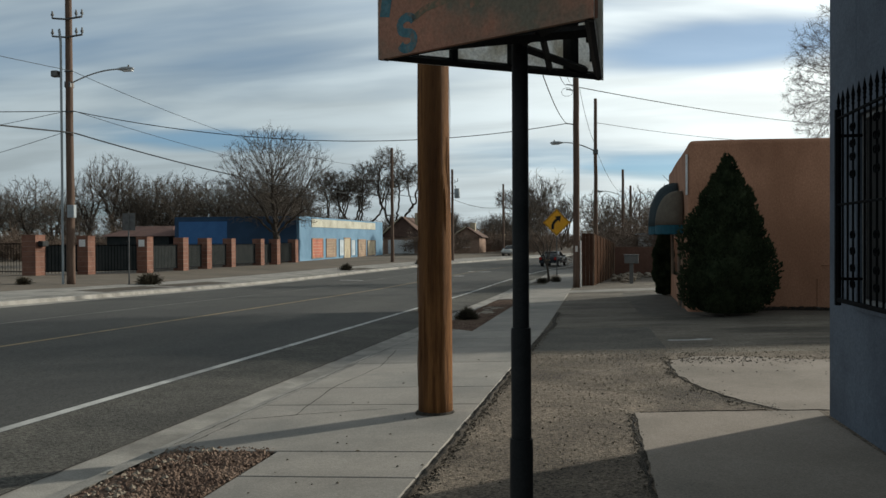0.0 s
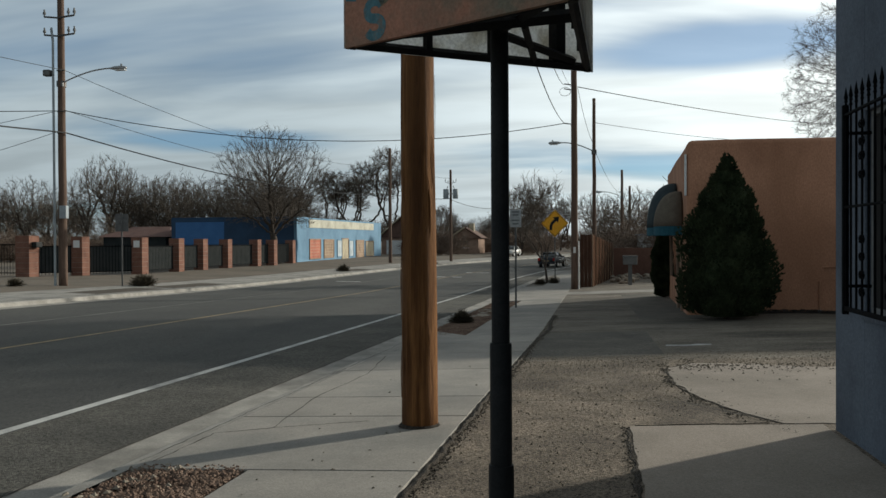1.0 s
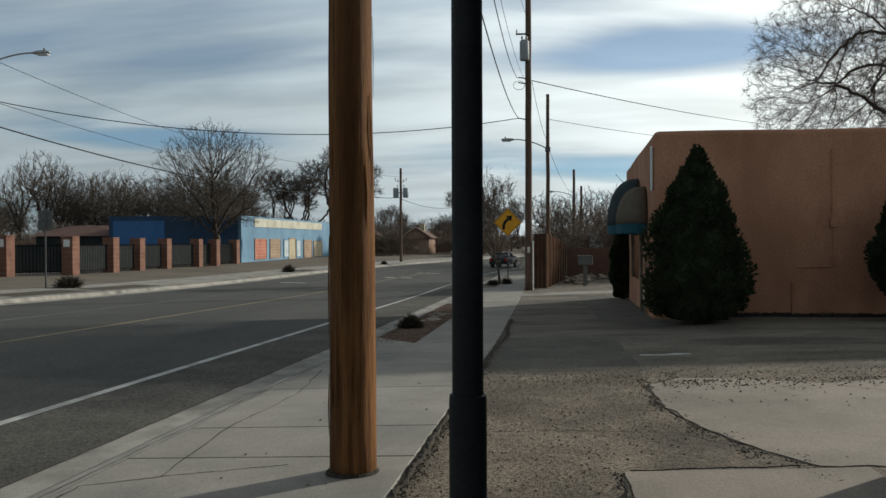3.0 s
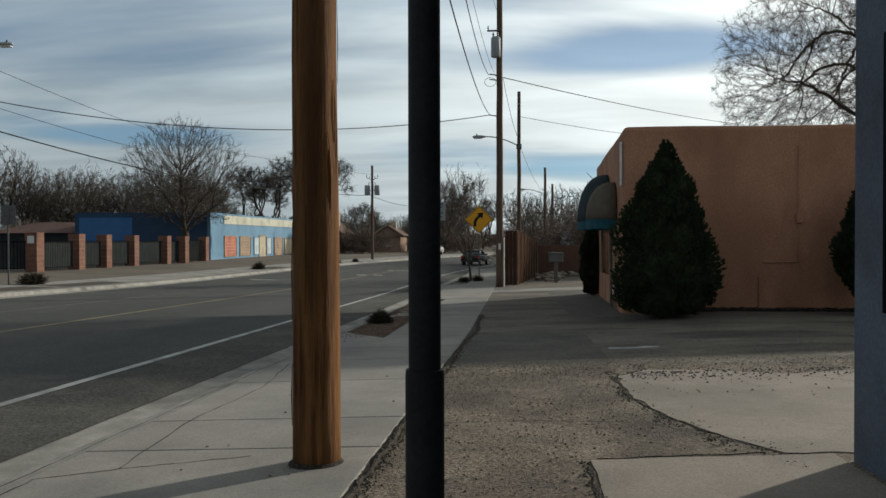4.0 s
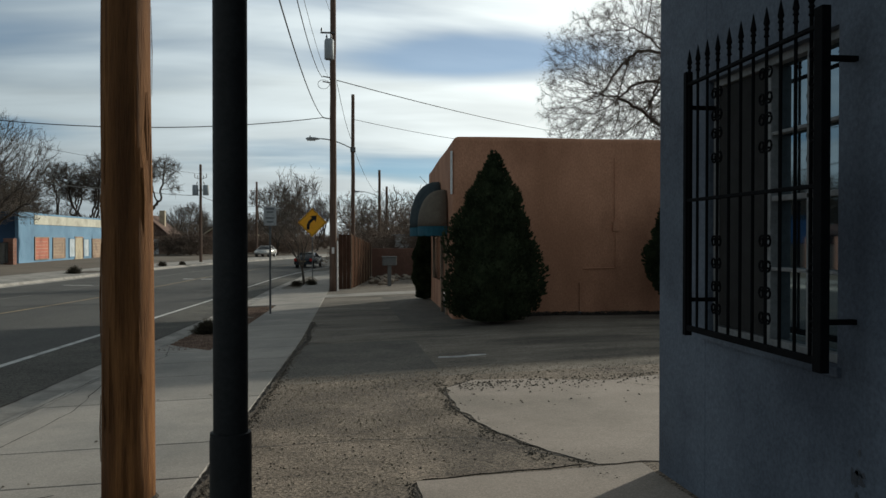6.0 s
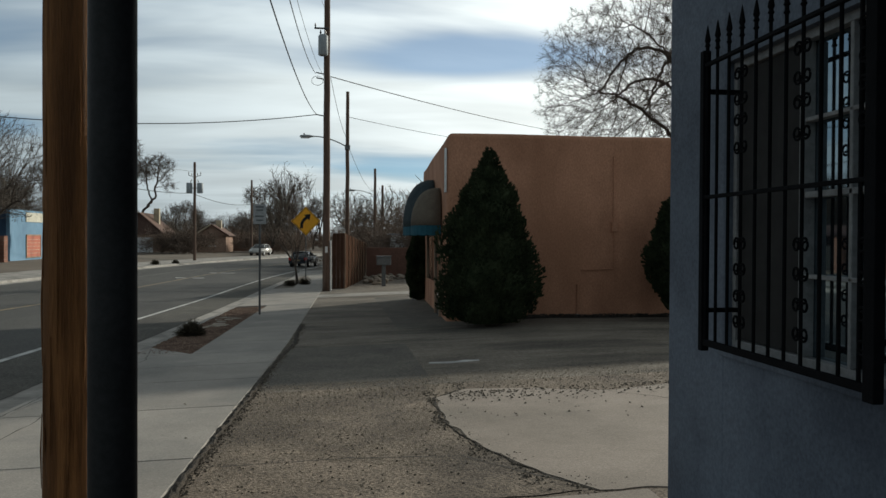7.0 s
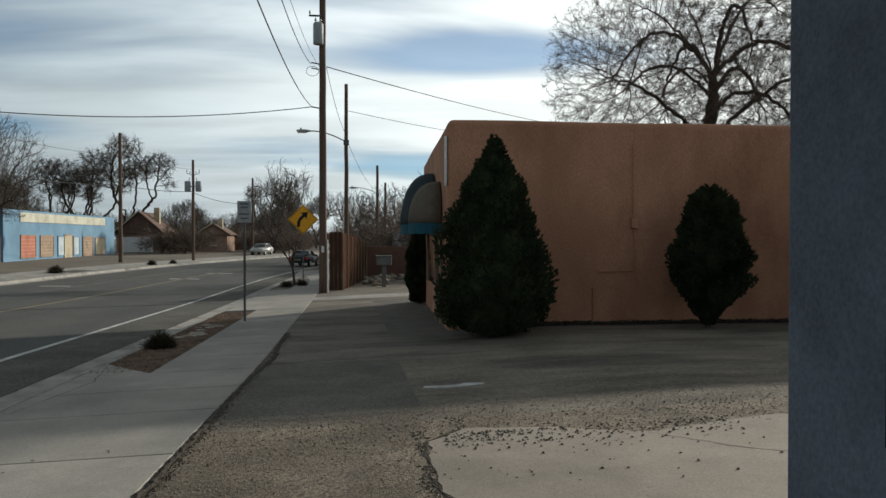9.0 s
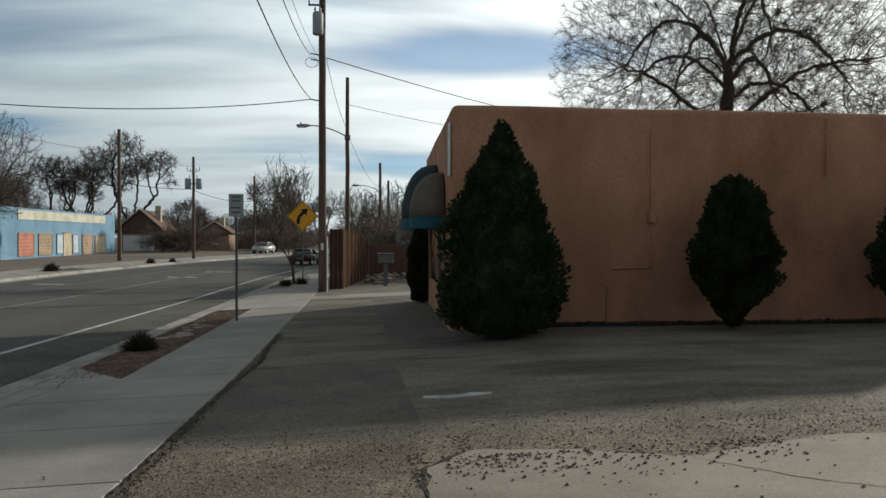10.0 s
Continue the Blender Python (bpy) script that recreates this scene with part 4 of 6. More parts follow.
for x, y, s in spots:
    place(rng.choice(WOODS), x, y, rng.uniform(0, 6.28), s)
for kind, x, y, rz, s in ((wood_e, -44, 134, 3.3, 1.34), (wood_c, -41, 138, 2.6, 1.05), (wood_e, -51, 130, 1.4, 1.1), (wood_e, -25.2, 141, 1.1, 0.8), (wood_e, -12, 172, 2.0, 1.0), (wood_c, -6, 166, 4.0, 0.8), (wood_e, -10.3, 126, 0.5, 1.05)):
    place(kind, x, y, rz, s)
# low wooded horizon behind the houses
for i in range(34):
    a = radians(-17.5 + i * 0.42 + rng.uniform(-0.2, 0.2))
    d = rng.uniform(165, 215)
    place(rng.choice((wood_d, wood_b)), math.sin(a) * d, math.cos(a) * d, rng.uniform(0, 6.28), rng.uniform(0.5, 0.72))
for i in range(16):
    a = radians(-18 + i * 0.85)
    d = rng.uniform(215, 260)
    place(rng.choice(WOODS), math.sin(a) * d, math.cos(a) * d, rng.uniform(0, 6.28), rng.uniform(0.6, 0.95))
for i in range(18):
    a = radians(-47 + i * 1.6 + rng.uniform(-0.7, 0.7))
    d = rng.uniform(106, 150)
    place(rng.choice(WOODS), math.sin(a) * d, math.cos(a) * d, rng.uniform(0, 6.28), rng.uniform(0.5, 1.12))
# brush at the foot of the woods
thicket = make_tree("shrub", 91, 4.5, 0.1, 0.06, 5, 0.75, 0.0, 5, "tangled bare grey-brown winter brush", limbs=8, tw=0.02, tl=0.9)
thicket["category"] = "shrub"
for c in thicket.children:
    c.data.materials[0] = M["brush"]
put(thicket, -64, 112, 0)
for i in range(70):
    a = radians((-48 + i * 0.75 if i < 40 else -7 + (i - 40) * 0.95) + rng.uniform(-0.4, 0.4))
    d = rng.uniform(112, 185) if a < radians(-14) else rng.uniform(130, 190)
    place(thicket, math.sin(a) * d, math.cos(a) * d, rng.uniform(0, 6.28), rng.uniform(0.7, 1.25))
# those at x 9 to 16, y 59 to 65 are unseen, added to shade the fence
for x, y, s in ((2.5, 80, 1.1), (5, 76, 1.2), (7, 82, 1.3), (3.6, 90, 1.4), (0.9, 72, 0.8), (9, 74, 1.2), (9, 59.5, 1.5), (11, 60, 1.6), (12.6, 61, 1.5), (14.5, 62, 1.6), (16, 60.5, 1.6), (10, 63, 1.7), (13, 64.5, 1.7), (-7.5, 128, 0.8), (-20.4, 118, 0.95), (-21.8, 120, 1.0), (-23.2, 123, 1.0), (-24.6, 119, 0.9), (-13.5, 133, 1.0), (-10.8, 130, 0.9), (-9.2, 136, 1.1)):
    place(thicket, x, y, rng.uniform(0, 6.28), s)
for i in range(30):
    a = radians(-47 + i * 0.75 + rng.uniform(-0.3, 0.3))
    d = rng.uniform(100, 122)
    place(thicket, math.sin(a) * d, math.cos(a) * d, rng.uniform(0, 6.28), rng.uniform(0.55, 0.95))
for x, y, s in ((4.6, 95, 0.75), (8.5, 88, 0.7), (1.6, 100, 0.7)):
    place(wood_d, x, y, rng.uniform(0, 6.28), s)
street_tree = make_tree("street_tree", 71, 7.4, 0.1, 0.16, 5, 0.15, -0.12, 4, "small bare street tree beside the warning sign", limbs=5, tw=0.012, tl=0.7)
put(street_tree, -2.66, 52.3, 0.6)


def bush(x, y, s, label, n=420, seed=1):
    rng = random.Random(seed)
    vs, fs = [], []
    for _ in range(n * 3):
        a, e = rng.uniform(0, math.tau), rng.uniform(0.1, 1.45)
        d = Vector((math.cos(a) * math.cos(e), math.sin(a) * math.cos(e), math.sin(e) * 0.8))
        p = d * s * rng.uniform(0.05, 0.75) * (0.75 + 0.5 * noise.noise(d * 2.2 + Vector((seed, 0, 0))))
        q = p + (d + Vector((rng.gauss(0, 0.4), rng.gauss(0, 0.4), rng.gauss(0, 0.3)))).normalized() * s * 0.4
        w = d.cross(Vector((rng.gauss(0, 1), rng.gauss(0, 1), 1))).normalized() * s * 0.018
        o = len(vs)
        vs += [p - w, p + w, q + w * 0.4, q - w * 0.4]
        fs.append((o, o + 1, o + 2, o + 3))
    ob = mesh_ob("bush", vs, fs, M["scrub"])
    ob.location = (x, y, ground(x, y))
    return tagged(ob, label, "bush")


bush(-3.32, 22.0, 0.42, "low dry dark bush in the gravel bed", 700, 1)
bush(-3.0, 50.6, 0.5, "low dry bush by the street tree", 300, 2)
bush(-2.2, 51.2, 0.5, "low dry bush by the street tree", 300, 5)
for i, (x, y, s) in enumerate(((-21.6, 37.6, 0.85), (-19.4, 63.5, 0.75), (-16.9, 80, 0.6), (-15.9, 84, 0.5), (-25.5, 33.5, 0.5))):
    bush(x, y, s, "dry brown bush on the verge across the street", 300, 10 + i)

# ---- poles ----


def wood_pole(x, y, r0, r1, h, material, label, sides=16):
    """A tapered round timber, a little uneven; parts are added in its own space."""
    z = ground(x, y) - 0.15
    p = empty("utility_pole", label, "utility pole", pose(x, y, z))
    n = 24
    bm = bmesh.new()
    pts = [(0.02 * noise.noise(Vector((x, y, i * 0.4))), 0.02 * noise.noise(Vector((y, x, i * 0.4))), h * i / n) for i in range(n + 1)]
    bm_tube(bm, pts, [r0 + (r1 - r0) * i / n for i in range(n + 1)], sides)
    for v in bm.verts:
        v.co.x *= 1 + 0.02 * noise.noise(Vector((v.co.x * 9, v.co.y * 9, v.co.z * 0.6)))
    part("pole", bm, material, p, smooth=True)
    return p


def lamp_arm(p, z, dx, rise, label_ok=True, s=1.0):
    """A curved arm and a cobra-head street lamp towards dx from the pole."""
    sg = 1 if dx > 0 else -1
    L = abs(dx)
    pts = [(sg * L * t, 0, z + rise * math.sin(t * math.pi / 2) ** 0.9) for t in [i / 10 for i in range(11)]]
    part("lamp_arm", tube(pts, 0.035 * s, 8), M["galv"], p)
    part("arm_brace", box((-0.16 * s, -0.16 * s, z - 0.16), (0.16 * s, 0.16 * s, z + 0.12), 0.02), M["dark_steel"], p)
    bm = bmesh.new()
    zz = z + rise
    x0, x1 = sg * (L - 0.05), sg * (L + 0.85 * s)
    xs = [x0 + (x1 - x0) * t for t in (0, 0.15, 0.35, 0.7, 0.93, 1)]
    bm_tube(bm, [(x, 0, zz - 0.005) for x in xs], [0.05 * s, 0.09 * s, 0.15 * s, 0.17 * s, 0.11 * s, 0.03 * s], 12)
    for v in bm.verts:
        v.co.z = zz + (v.co.z - zz) * 0.6
    head = part("lamp_head", bm, M["galv"], p, "grey cobra-head street lamp", True)
    part("lens", box((min(xs[2], xs[4]), -0.12 * s, zz - 0.125 * s), (max(xs[2], xs[4]), 0.12 * s, zz - 0.07 * s), 0.03 * s), M["white_paint"], head)
    part("photocell", tube([(xs[3], 0, zz + 0.08 * s), (xs[3], 0, zz + 0.18 * s)], 0.04 * s, 8), M["dark_steel"], head)


def insulator(p, x, y, z, r=0.05, h=0.22):
    part("insulator", tube([(x, y, z), (x, y, z + h * 0.3), (x, y, z + h * 0.35), (x, y, z + h * 0.6), (x, y, z + h * 0.65), (x, y, z + h)], [r * 0.5, r * 0.5, r, r, r * 0.6, r * 0.5], 8), M["dark_steel"], p)


near_pole = wood_pole(-1.62, 8.45, 0.18, 0.125, 11, M["pole_wood"], "new reddish brown wooden utility pole set in the pavement", 40)
# splintered grain ridges and a dark collar at the foot
rng = random.Random(3)
for i in range(46):
    a, z, L = rng.uniform(0, math.tau), rng.uniform(0.4, 4.6), rng.uniform(0.15, 0.9)
    rr = [0.1825 - 0.005 * zz for zz in (z, z + L / 2, z + L)]
    w = rng.uniform(0.003, 0.007)
    part("splinter", tube([(math.cos(a) * (rr[0] - 0.003), math.sin(a) * (rr[0] - 0.003), z), (math.cos(a + 0.02) * (rr[1] + 0.0015), math.sin(a + 0.02) * (rr[1] + 0.0015), z + L / 2), (math.cos(a) * (rr[2] - 0.003), math.sin(a) * (rr[2] - 0.003), z + L)], [w * 0.4, w, w * 0.4], 5), M["pole_wood"], near_pole)
part("foot_collar", tube([(0, 0, 0.1), (0, 0, 0.165), (0, 0, 0.19)], [0.215, 0.208, 0.182], 28), M["deep_soil"], near_pole, "dark earth collar")

up = wood_pole(-0.78, 43.0, 0.18, 0.14, 14.5, M["old_wood"], "weathered wooden utility pole with grey transformer")
uz = ground(-0.78, 43.0) - 0.15
part("transformer", tube([(-0.18, -0.3, 10.28 - uz), (-0.18, -0.3, 10.32 - uz), (-0.18, -0.3, 11.2 - uz), (-0.18, -0.3, 11.27 - uz)], [0.2, 0.23, 0.23, 0.18], 16), M["grey_metal"], up, "grey cylindrical transformer", True)
insulator(up, -0.3, -0.3, 11.27 - uz), insulator(up, -0.08, -0.3, 11.27 - uz)
part("cross_arm", tube([(-0.6, -0.2, 11.6 - uz), (0.1, -0.2, 11.6 - uz)], 0.045, 6), M["dark_steel"], up)
insulator(up, -0.55, -0.2, 11.62 - uz)
for z in (9.2, 9.45, 7.45):
    part("wire_bracket", tube([(-0.15, -0.1, z - uz), (-0.5, -0.15, z + 0.05 - uz)], 0.03, 6), M["dark_steel"], up)
part("loop_wire", tube([(-0.45 + 0.28 * math.cos(a), -0.2, 9.1 - uz + 0.22 * math.sin(a)) for a in [math.tau * i / 16 for i in range(17)]], 0.012, 5), M["black"], up)
part("conduit", tube([(0.2, -0.02, 0), (0.2, -0.02, 2.6)], 0.04, 8), M["white_paint"], up)
part("number_tag", box((-0.06, -0.192, 2.0), (0.06, -0.18, 2.3)), M["white_paint"], up)

lp = wood_pole(0.25, 53.0, 0.135, 0.1, 11.6, M["old_wood"], "weathered wooden pole carrying a street lamp")
lz = ground(0.25, 53.0) - 0.15
lamp_arm(lp, 7.08 - lz, -2.0, 0.62)
fp = wood_pole(3.3, 90.0, 0.17, 0.13, 10.2, M["old_wood"], "distant wooden pole carrying a street lamp")
lamp_arm(fp, 6.2 - ground(3.3, 90), -2.0, 0.6)
wood_pole(4.6, 101.0, 0.17, 0.13, 9.2, M["old_wood"], "distant wooden utility pole")

left = wood_pole(-24.4, 35.4, 0.2, 0.15, 14.2, M["old_wood"], "brown wooden utility pole with conduits and street lamp")
gz = ground(-24.4, 35.4) - 0.15
lamp_arm(left, 9.02 - gz, 2.5, 0.62)
for dx, dy, r in ((-0.36, -0.1, 0.055), (-0.24, -0.25, 0.045)):
    part("conduit", tube([(dx, dy, 0), (dx, dy, 11.0 - gz), (dx - 0.08, dy, 11.6 - gz)], r, 8), M["grey_metal"], left)
for z in (11.2, 12.05):
    part("cross_arm", tube([(-0.75, -0.15, z + 0.1 - gz), (0, -0.22, z - gz), (0.8, -0.15, z + 0.1 - gz)], 0.045, 6), M["dark_steel"], left)
    for x in (-0.75, 0.5, 0.8):
        insulator(left, x, -0.15, z + 0.1 - gz, 0.07, 0.34)
part("floodlight", box((-0.75, -0.35, 9.35 - gz), (-0.4, -0.05, 9.65 - gz), 0.05), M["dark_steel"], left, "dark flood lamp")
part("meter_box", box((0.1, -0.42, 3.3), (0.45, -0.2, 3.9), 0.02), M["grey_metal"], left, "grey meter box")
for z in (7.7, 6.7, 9.6):
    part("wire_bracket", tube([(-0.1, -0.2, z - gz), (0.35, -0.2, z - gz)], 0.035, 6), M["dark_steel"], left)

mid = wood_pole(-20.6, 84.0, 0.19, 0.14, 12.1, M["old_wood"], "dark wooden utility pole across the street")
xf = wood_pole(-15.7, 93.0, 0.17, 0.13, 10.6, M["old_wood"], "wooden utility pole with paired transformers")
for s in (-1, 1):
    part("transformer", tube([(s * 0.55, 0, 7.3), (s * 0.55, 0, 7.35), (s * 0.55, 0, 8.35), (s * 0.55, 0, 8.4)], [0.26, 0.32, 0.32, 0.26], 12), M["grey_metal"], xf, "blue-grey transformer", True)
    insulator(xf, s * 0.3, 0, 9.1, 0.05, 0.34), insulator(xf, s * 0.62, 0, 9.2, 0.05, 0.4)
    part("wire_bracket", tube([(0, 0, 9.0), (s * 0.3, 0, 9.1), (s * 0.64, 0, 9.22)], 0.03, 5), M["dark_steel"], xf)
    part("fuse", tube([(s * 0.3, -0.1, 8.75), (s * 0.42, -0.1, 8.45)], 0.04, 5), M["dark_steel"], xf)
part("cross_arm", box((-0.7, -0.06, 7.8), (0.7, 0.06, 7.9)), M["dark_steel"], xf)
wood_pole(-12.5, 118.0, 0.17, 0.13, 10.4, M["old_wood"], "distant wooden utility pole")


def wire(a, b, sag, r=0.014, label="black overhead power line between poles"):
    a, b = Vector(a), Vector(b)
    pts = [a.lerp(b, t) - Vector((0, 0, 4 * sag * t * (1 - t))) for t in [i / 24 for i in range(25)]]
    ob = part("power_line", tube(pts, r, 5), M["black"], None)
    tagged(ob, label, "power line", "overhead lines")


wire((-1.25, 42.85, 7.5), (-24.1, 35.2, 7.72), 1.15, 0.02)
wire((-24.4, 35.2, 7.72), (-70, 22, 9.0), 0.6, 0.02)
wire((-24.1, 35.2, 6.7), (-20.6, 83.9, 6.4), 0.9, 0.034, "thick black communications cable along the street")
wire((-24.1, 35.2, 6.7), (-26, -40, 7.4), 1.4, 0.034, "thick black communications cable along the street")
wire((-24.1, 35.2, 7.74), (-20.6, 83.9, 7.9), 0.9, 0.014)
wire((-24.1, 35.2, 9.6), (-20.6, 83.9, 9.2), 1.2, 0.014)
wire((-24.1, 35.2, 9.6), (-26, -40, 10), 1.4, 0.014)
wire((-24.6, 35.2, 6.72), (-70, 60, 6.0), 0.8, 0.014)
wire((-24.6, 35.2, 7.7), (-70, 48, 7.2), 0.8, 0.014)
wire((-20.6, 83.9, 6.4), (-15.7, 92.9, 6.3), 0.2, 0.03)
wire((-20.6, 83.9, 9.2), (-15.7, 92.9, 8.6), 0.2, 0.014)
wire((-15.7, 93, 6.2), (-12.5, 118, 6.2), 0.5, 0.03)
wire((-12.5, 118, 6.2), (0, 165, 7), 0.8, 0.03)
wire((-1.25, 42.85, 7.5), (-1.62, 8.5, 7.3), 0.9, 0.017)
wire((-1.3, 42.85, 9.45), (-1.55, 8.5, 9.0), 1.2, 0.015)
wire((-0.9, 42.85, 9.3), (-1.7, 8.5, 9.9), 1.3, 0.008)
wire((-0.9, 42.85, 12.6), (-1.62, 8.5, 10.6), 1.0, 0.008)
wire((-0.6, 43, 9.3), (0.2, 53, 7.6), 0.35, 0.012)
wire((0.25, 53, 7.3), (3.3, 90, 6.5), 0.7, 0.012)
wire((-0.6, 43, 9.35), (22, 84, 12.4), 0.25, 0.024)
wire((0.3, 53, 8.9), (30, 90, 11.5), 0.8, 0.016)

# ---- black pole with three-sided sign ----
BX, BY = -0.425, 4.88
sp = empty("pole_sign", "black steel pole carrying a three-sided faded orange sign", "sign", pose(BX, BY, 0))
part("pole", tube([(0, 0, -0.3), (0, 0, 0.37), (0, 0, 0.40), (0, 0, 0.402), (0, 0, 1.02), (0, 0, 1.045), (0, 0, 1.047), (0, 0, 3.9)], [0.068, 0.068, 0.066, 0.0585, 0.0585, 0.057, 0.0485, 0.047], 24), M["black"], sp, smooth=True).data.set_sharp_from_angle(angle=radians(35))
A, B, C = Vector((-1.25 - BX, 4.79 - BY, 0)), Vector((0.0 - BX, 4.09 - BY, 0)), Vector((0.06 - BX, 5.70 - BY, 0))
SZ, ST = 2.62, 4.0
up_z = Vector((0, 0, 1))


def panel(P, Q, ma, label, th=0.03):
    d = (Q - P).normalized()
    nrm = Vector((d.y, -d.x, 0))
    bm = bmesh.new()
    vs = [bm.verts.new(c + up_z * z) for z in (SZ, ST) for c in (P, Q, Q - nrm * th, P - nrm * th)]
    for f in ((0, 1, 5, 4), (2, 3, 7, 6), (1, 2, 6, 5), (3, 0, 4, 7), (0, 3, 2, 1), (4, 5, 6, 7)):
        bm.faces.new([vs[i] for i in f])
    return part("face_panel", bm, ma, sp, label)


cen = (A + B + C) / 3
face = panel(A, B, M["sign_face"], "faded orange face with teal and olive paint")
panel(B, C, M["translucent"], "stained translucent white sheet", 0.006)
panel(C, A, M["translucent"], "stained translucent white sheet", 0.006)
tri = lambda V, k: V.lerp(cen, k)
bar = lambda name, P, Q, r: part(name, tube([P, Q], r, 4), M["black"], sp)
for P, Q in ((A, B), (B, C), (C, A)):
    bar("bottom_rail", tri(P, 0.07) + up_z * (SZ + 0.02), tri(Q, 0.07) + up_z * (SZ + 0.02), 0.026)
    bar("middle_rail", tri(P, 0.07) + up_z * (SZ + 0.62), tri(Q, 0.07) + up_z * (SZ + 0.62), 0.026)
# uprights behind the back sheets, a beam past the pole and its braces
for P, Q, t, r in ((C, A, 0.14, 0.05), (C, A, 0.44, 0.032), (C, A, 0.72, 0.028), (B, C, 0.36, 0.03), (B, C, 0.7, 0.03)):
    v = tri(P.lerp(Q, t), 0.09)
    bar("upright", v + up_z * (SZ + 0.02), v + up_z * ST, r)
for V in (A, B, C):
    bar("corner_post", tri(V, 0.06) + up_z * (SZ - 0.005), tri(V, 0.06) + up_z * ST, 0.024)
beam_a, beam_b = tri(A, 0.1), tri(B.lerp(C, 0.3), 0.06)
bar("beam", beam_a + up_z * (SZ + 0.06), beam_b + up_z * (SZ + 0.06), 0.034)
bar("brace", tri(C.lerp(A, 0.06), 0.1) + up_z * (SZ + 0.05), up_z * (SZ + 0.06), 0.026)
bar("brace", tri(C.lerp(A, 0.25), 0.08) + up_z * (SZ + 0.03), Vector((0.14, -0.1, SZ + 0.07)), 0.02)
bar("brace", tri(B, 0.1) + up_z * (SZ + 0.06), Vector((0, 0, SZ + 0.08)), 0.03)
# painted marks on the face towards the walker
fd = (B - A).normalized()
fn = Vector((fd.y, -fd.x, 0))
FL = (B - A).length


def mark(s0, pts, w, ma, name="paint_mark"):
    """A flat painted stroke on the face: pts in metres along the face and up."""
    vs, fs = [], []
    for i, (a, h) in enumerate(pts):
        q = pts[min(i + 1, len(pts) - 1)]
        p = pts[max(i - 1, 0)]
        d = Vector((q[0] - p[0], q[1] - p[1])).normalized()
        for s in (-1, 1):
            c = A + fd * (s0 + a - d.y * w * s) + up_z * (SZ + h + d.x * w * s) + fn * 0.0015
            vs.append(c)
    for i in range(len(pts) - 1):
        fs.append((2 * i, 2 * i + 1, 2 * i + 3, 2 * i + 2))
    return mesh_ob(name, vs, fs, ma, sp)


S = [(0.06 + 0.055 * math.cos(a), 0.165 + 0.045 * math.sin(a)) for a in [radians(d) for d in range(20, 271, 25)]] + [(0.06 + 0.055 * math.cos(a), 0.075 + 0.045 * math.sin(a)) for a in [radians(d) for d in range(90, -161, -25)]]
mark(0.17, S, 0.026, M["teal_paint"])
mark(0.025, [(0.03, 0.24), (0.05, 0.34), (0.06, 0.46), (0.04, 0.56)], 0.04, M["teal_paint"])
mark(0.27, [(0, 0.19), (0.1, 0.235), (0.22, 0.25), (0.34, 0.275)], 0.02, M["olive_paint"])
mark(0.19, [(0, 0.35), (0.04, 0.4), (0.05, 0.52)], 0.03, M["olive_paint"])
mark(0.6, [(0.02, 0.5), (0.05, 0.36), (0.1, 0.27), (0.16, 0.28), (0.24, 0.36), (0.28, 0.5)], 0.045, M["olive_paint"])
mark(0.62, [(0.09, 0.25), (0.095, 0.18)], 0.03, M["olive_paint"])
mark(0.65, [(0.02, 0.5), (0.06, 0.385), (0.12, 0.36), (0.18, 0.4), (0.2, 0.5)], 0.032, M["dark_steel"])
mark(0.66, [(0.06, 0.5), (0.1, 0.425), (0.15, 0.45)], 0.03, M["teal_paint"])

# ---- signs ----


def road_sign(x, y, h, label, yaw=0):
    s = empty("road_sign", label, "road sign", pose(x, y, ground(x, y) - 0.05, 0, 0, yaw))
    part("post", box((-0.03, -0.03, 0), (0.03, 0.03, h), 0.004), M["dark_steel"], s)
    return s


ws = road_sign(-2.14, 51.5, 4.4, "yellow diamond warning sign with curved black arrow")
DZ = 2.58 - ground(-2.14, 51.5) + 0.05


def diamond(r, y0, y1):
    return prism([(0, -r), (r, 0), (0, r), (-r, 0)], 0, abs(y1 - y0))


def upright(bm, y, z):
    bmesh.ops.transform(bm, matrix=Matrix.Translation((0, y, z)) @ Matrix.Rotation(radians(90), 4, "X"), verts=bm.verts)
    return bm


part("sign_plate", upright(diamond(0.84, 0, 0.01), -0.04, DZ), M["yellow_sign"], ws, "orange-yellow reflective plate")
for r0, r1 in ((0.80, 0.765),):
    bm = bmesh.new()
    o = [bm.verts.new(p) for p in ((0, -r0, 0), (r0, 0, 0), (0, r0, 0), (-r0, 0, 0))]
    q = [bm.verts.new(p) for p in ((0, -r1, 0), (r1, 0, 0), (0, r1, 0), (-r1, 0, 0))]
    for i in range(4):
        bm.faces.new((o[i], o[(i + 1) % 4], q[(i + 1) % 4], q[i]))
    part("border", upright(bm, -0.056, DZ), M["black"], ws)
bm = bmesh.new()
path = [(-0.25, -0.42), (-0.24, -0.17), (-0.17, 0.0), (-0.06, 0.12), (0.05, 0.22)]
vsl = []
for i, (a, b) in enumerate(path):
    q, p = path[min(i + 1, 4)], path[max(i - 1, 0)]
    d = Vector((q[0] - p[0], q[1] - p[1])).normalized()
    vsl.append((bm.verts.new((a - d.y * 0.085, b + d.x * 0.085, 0)), bm.verts.new((a + d.y * 0.085, b - d.x * 0.085, 0))))
for p, q in zip(vsl, vsl[1:]):
    bm.faces.new((p[0], p[1], q[1], q[0]))
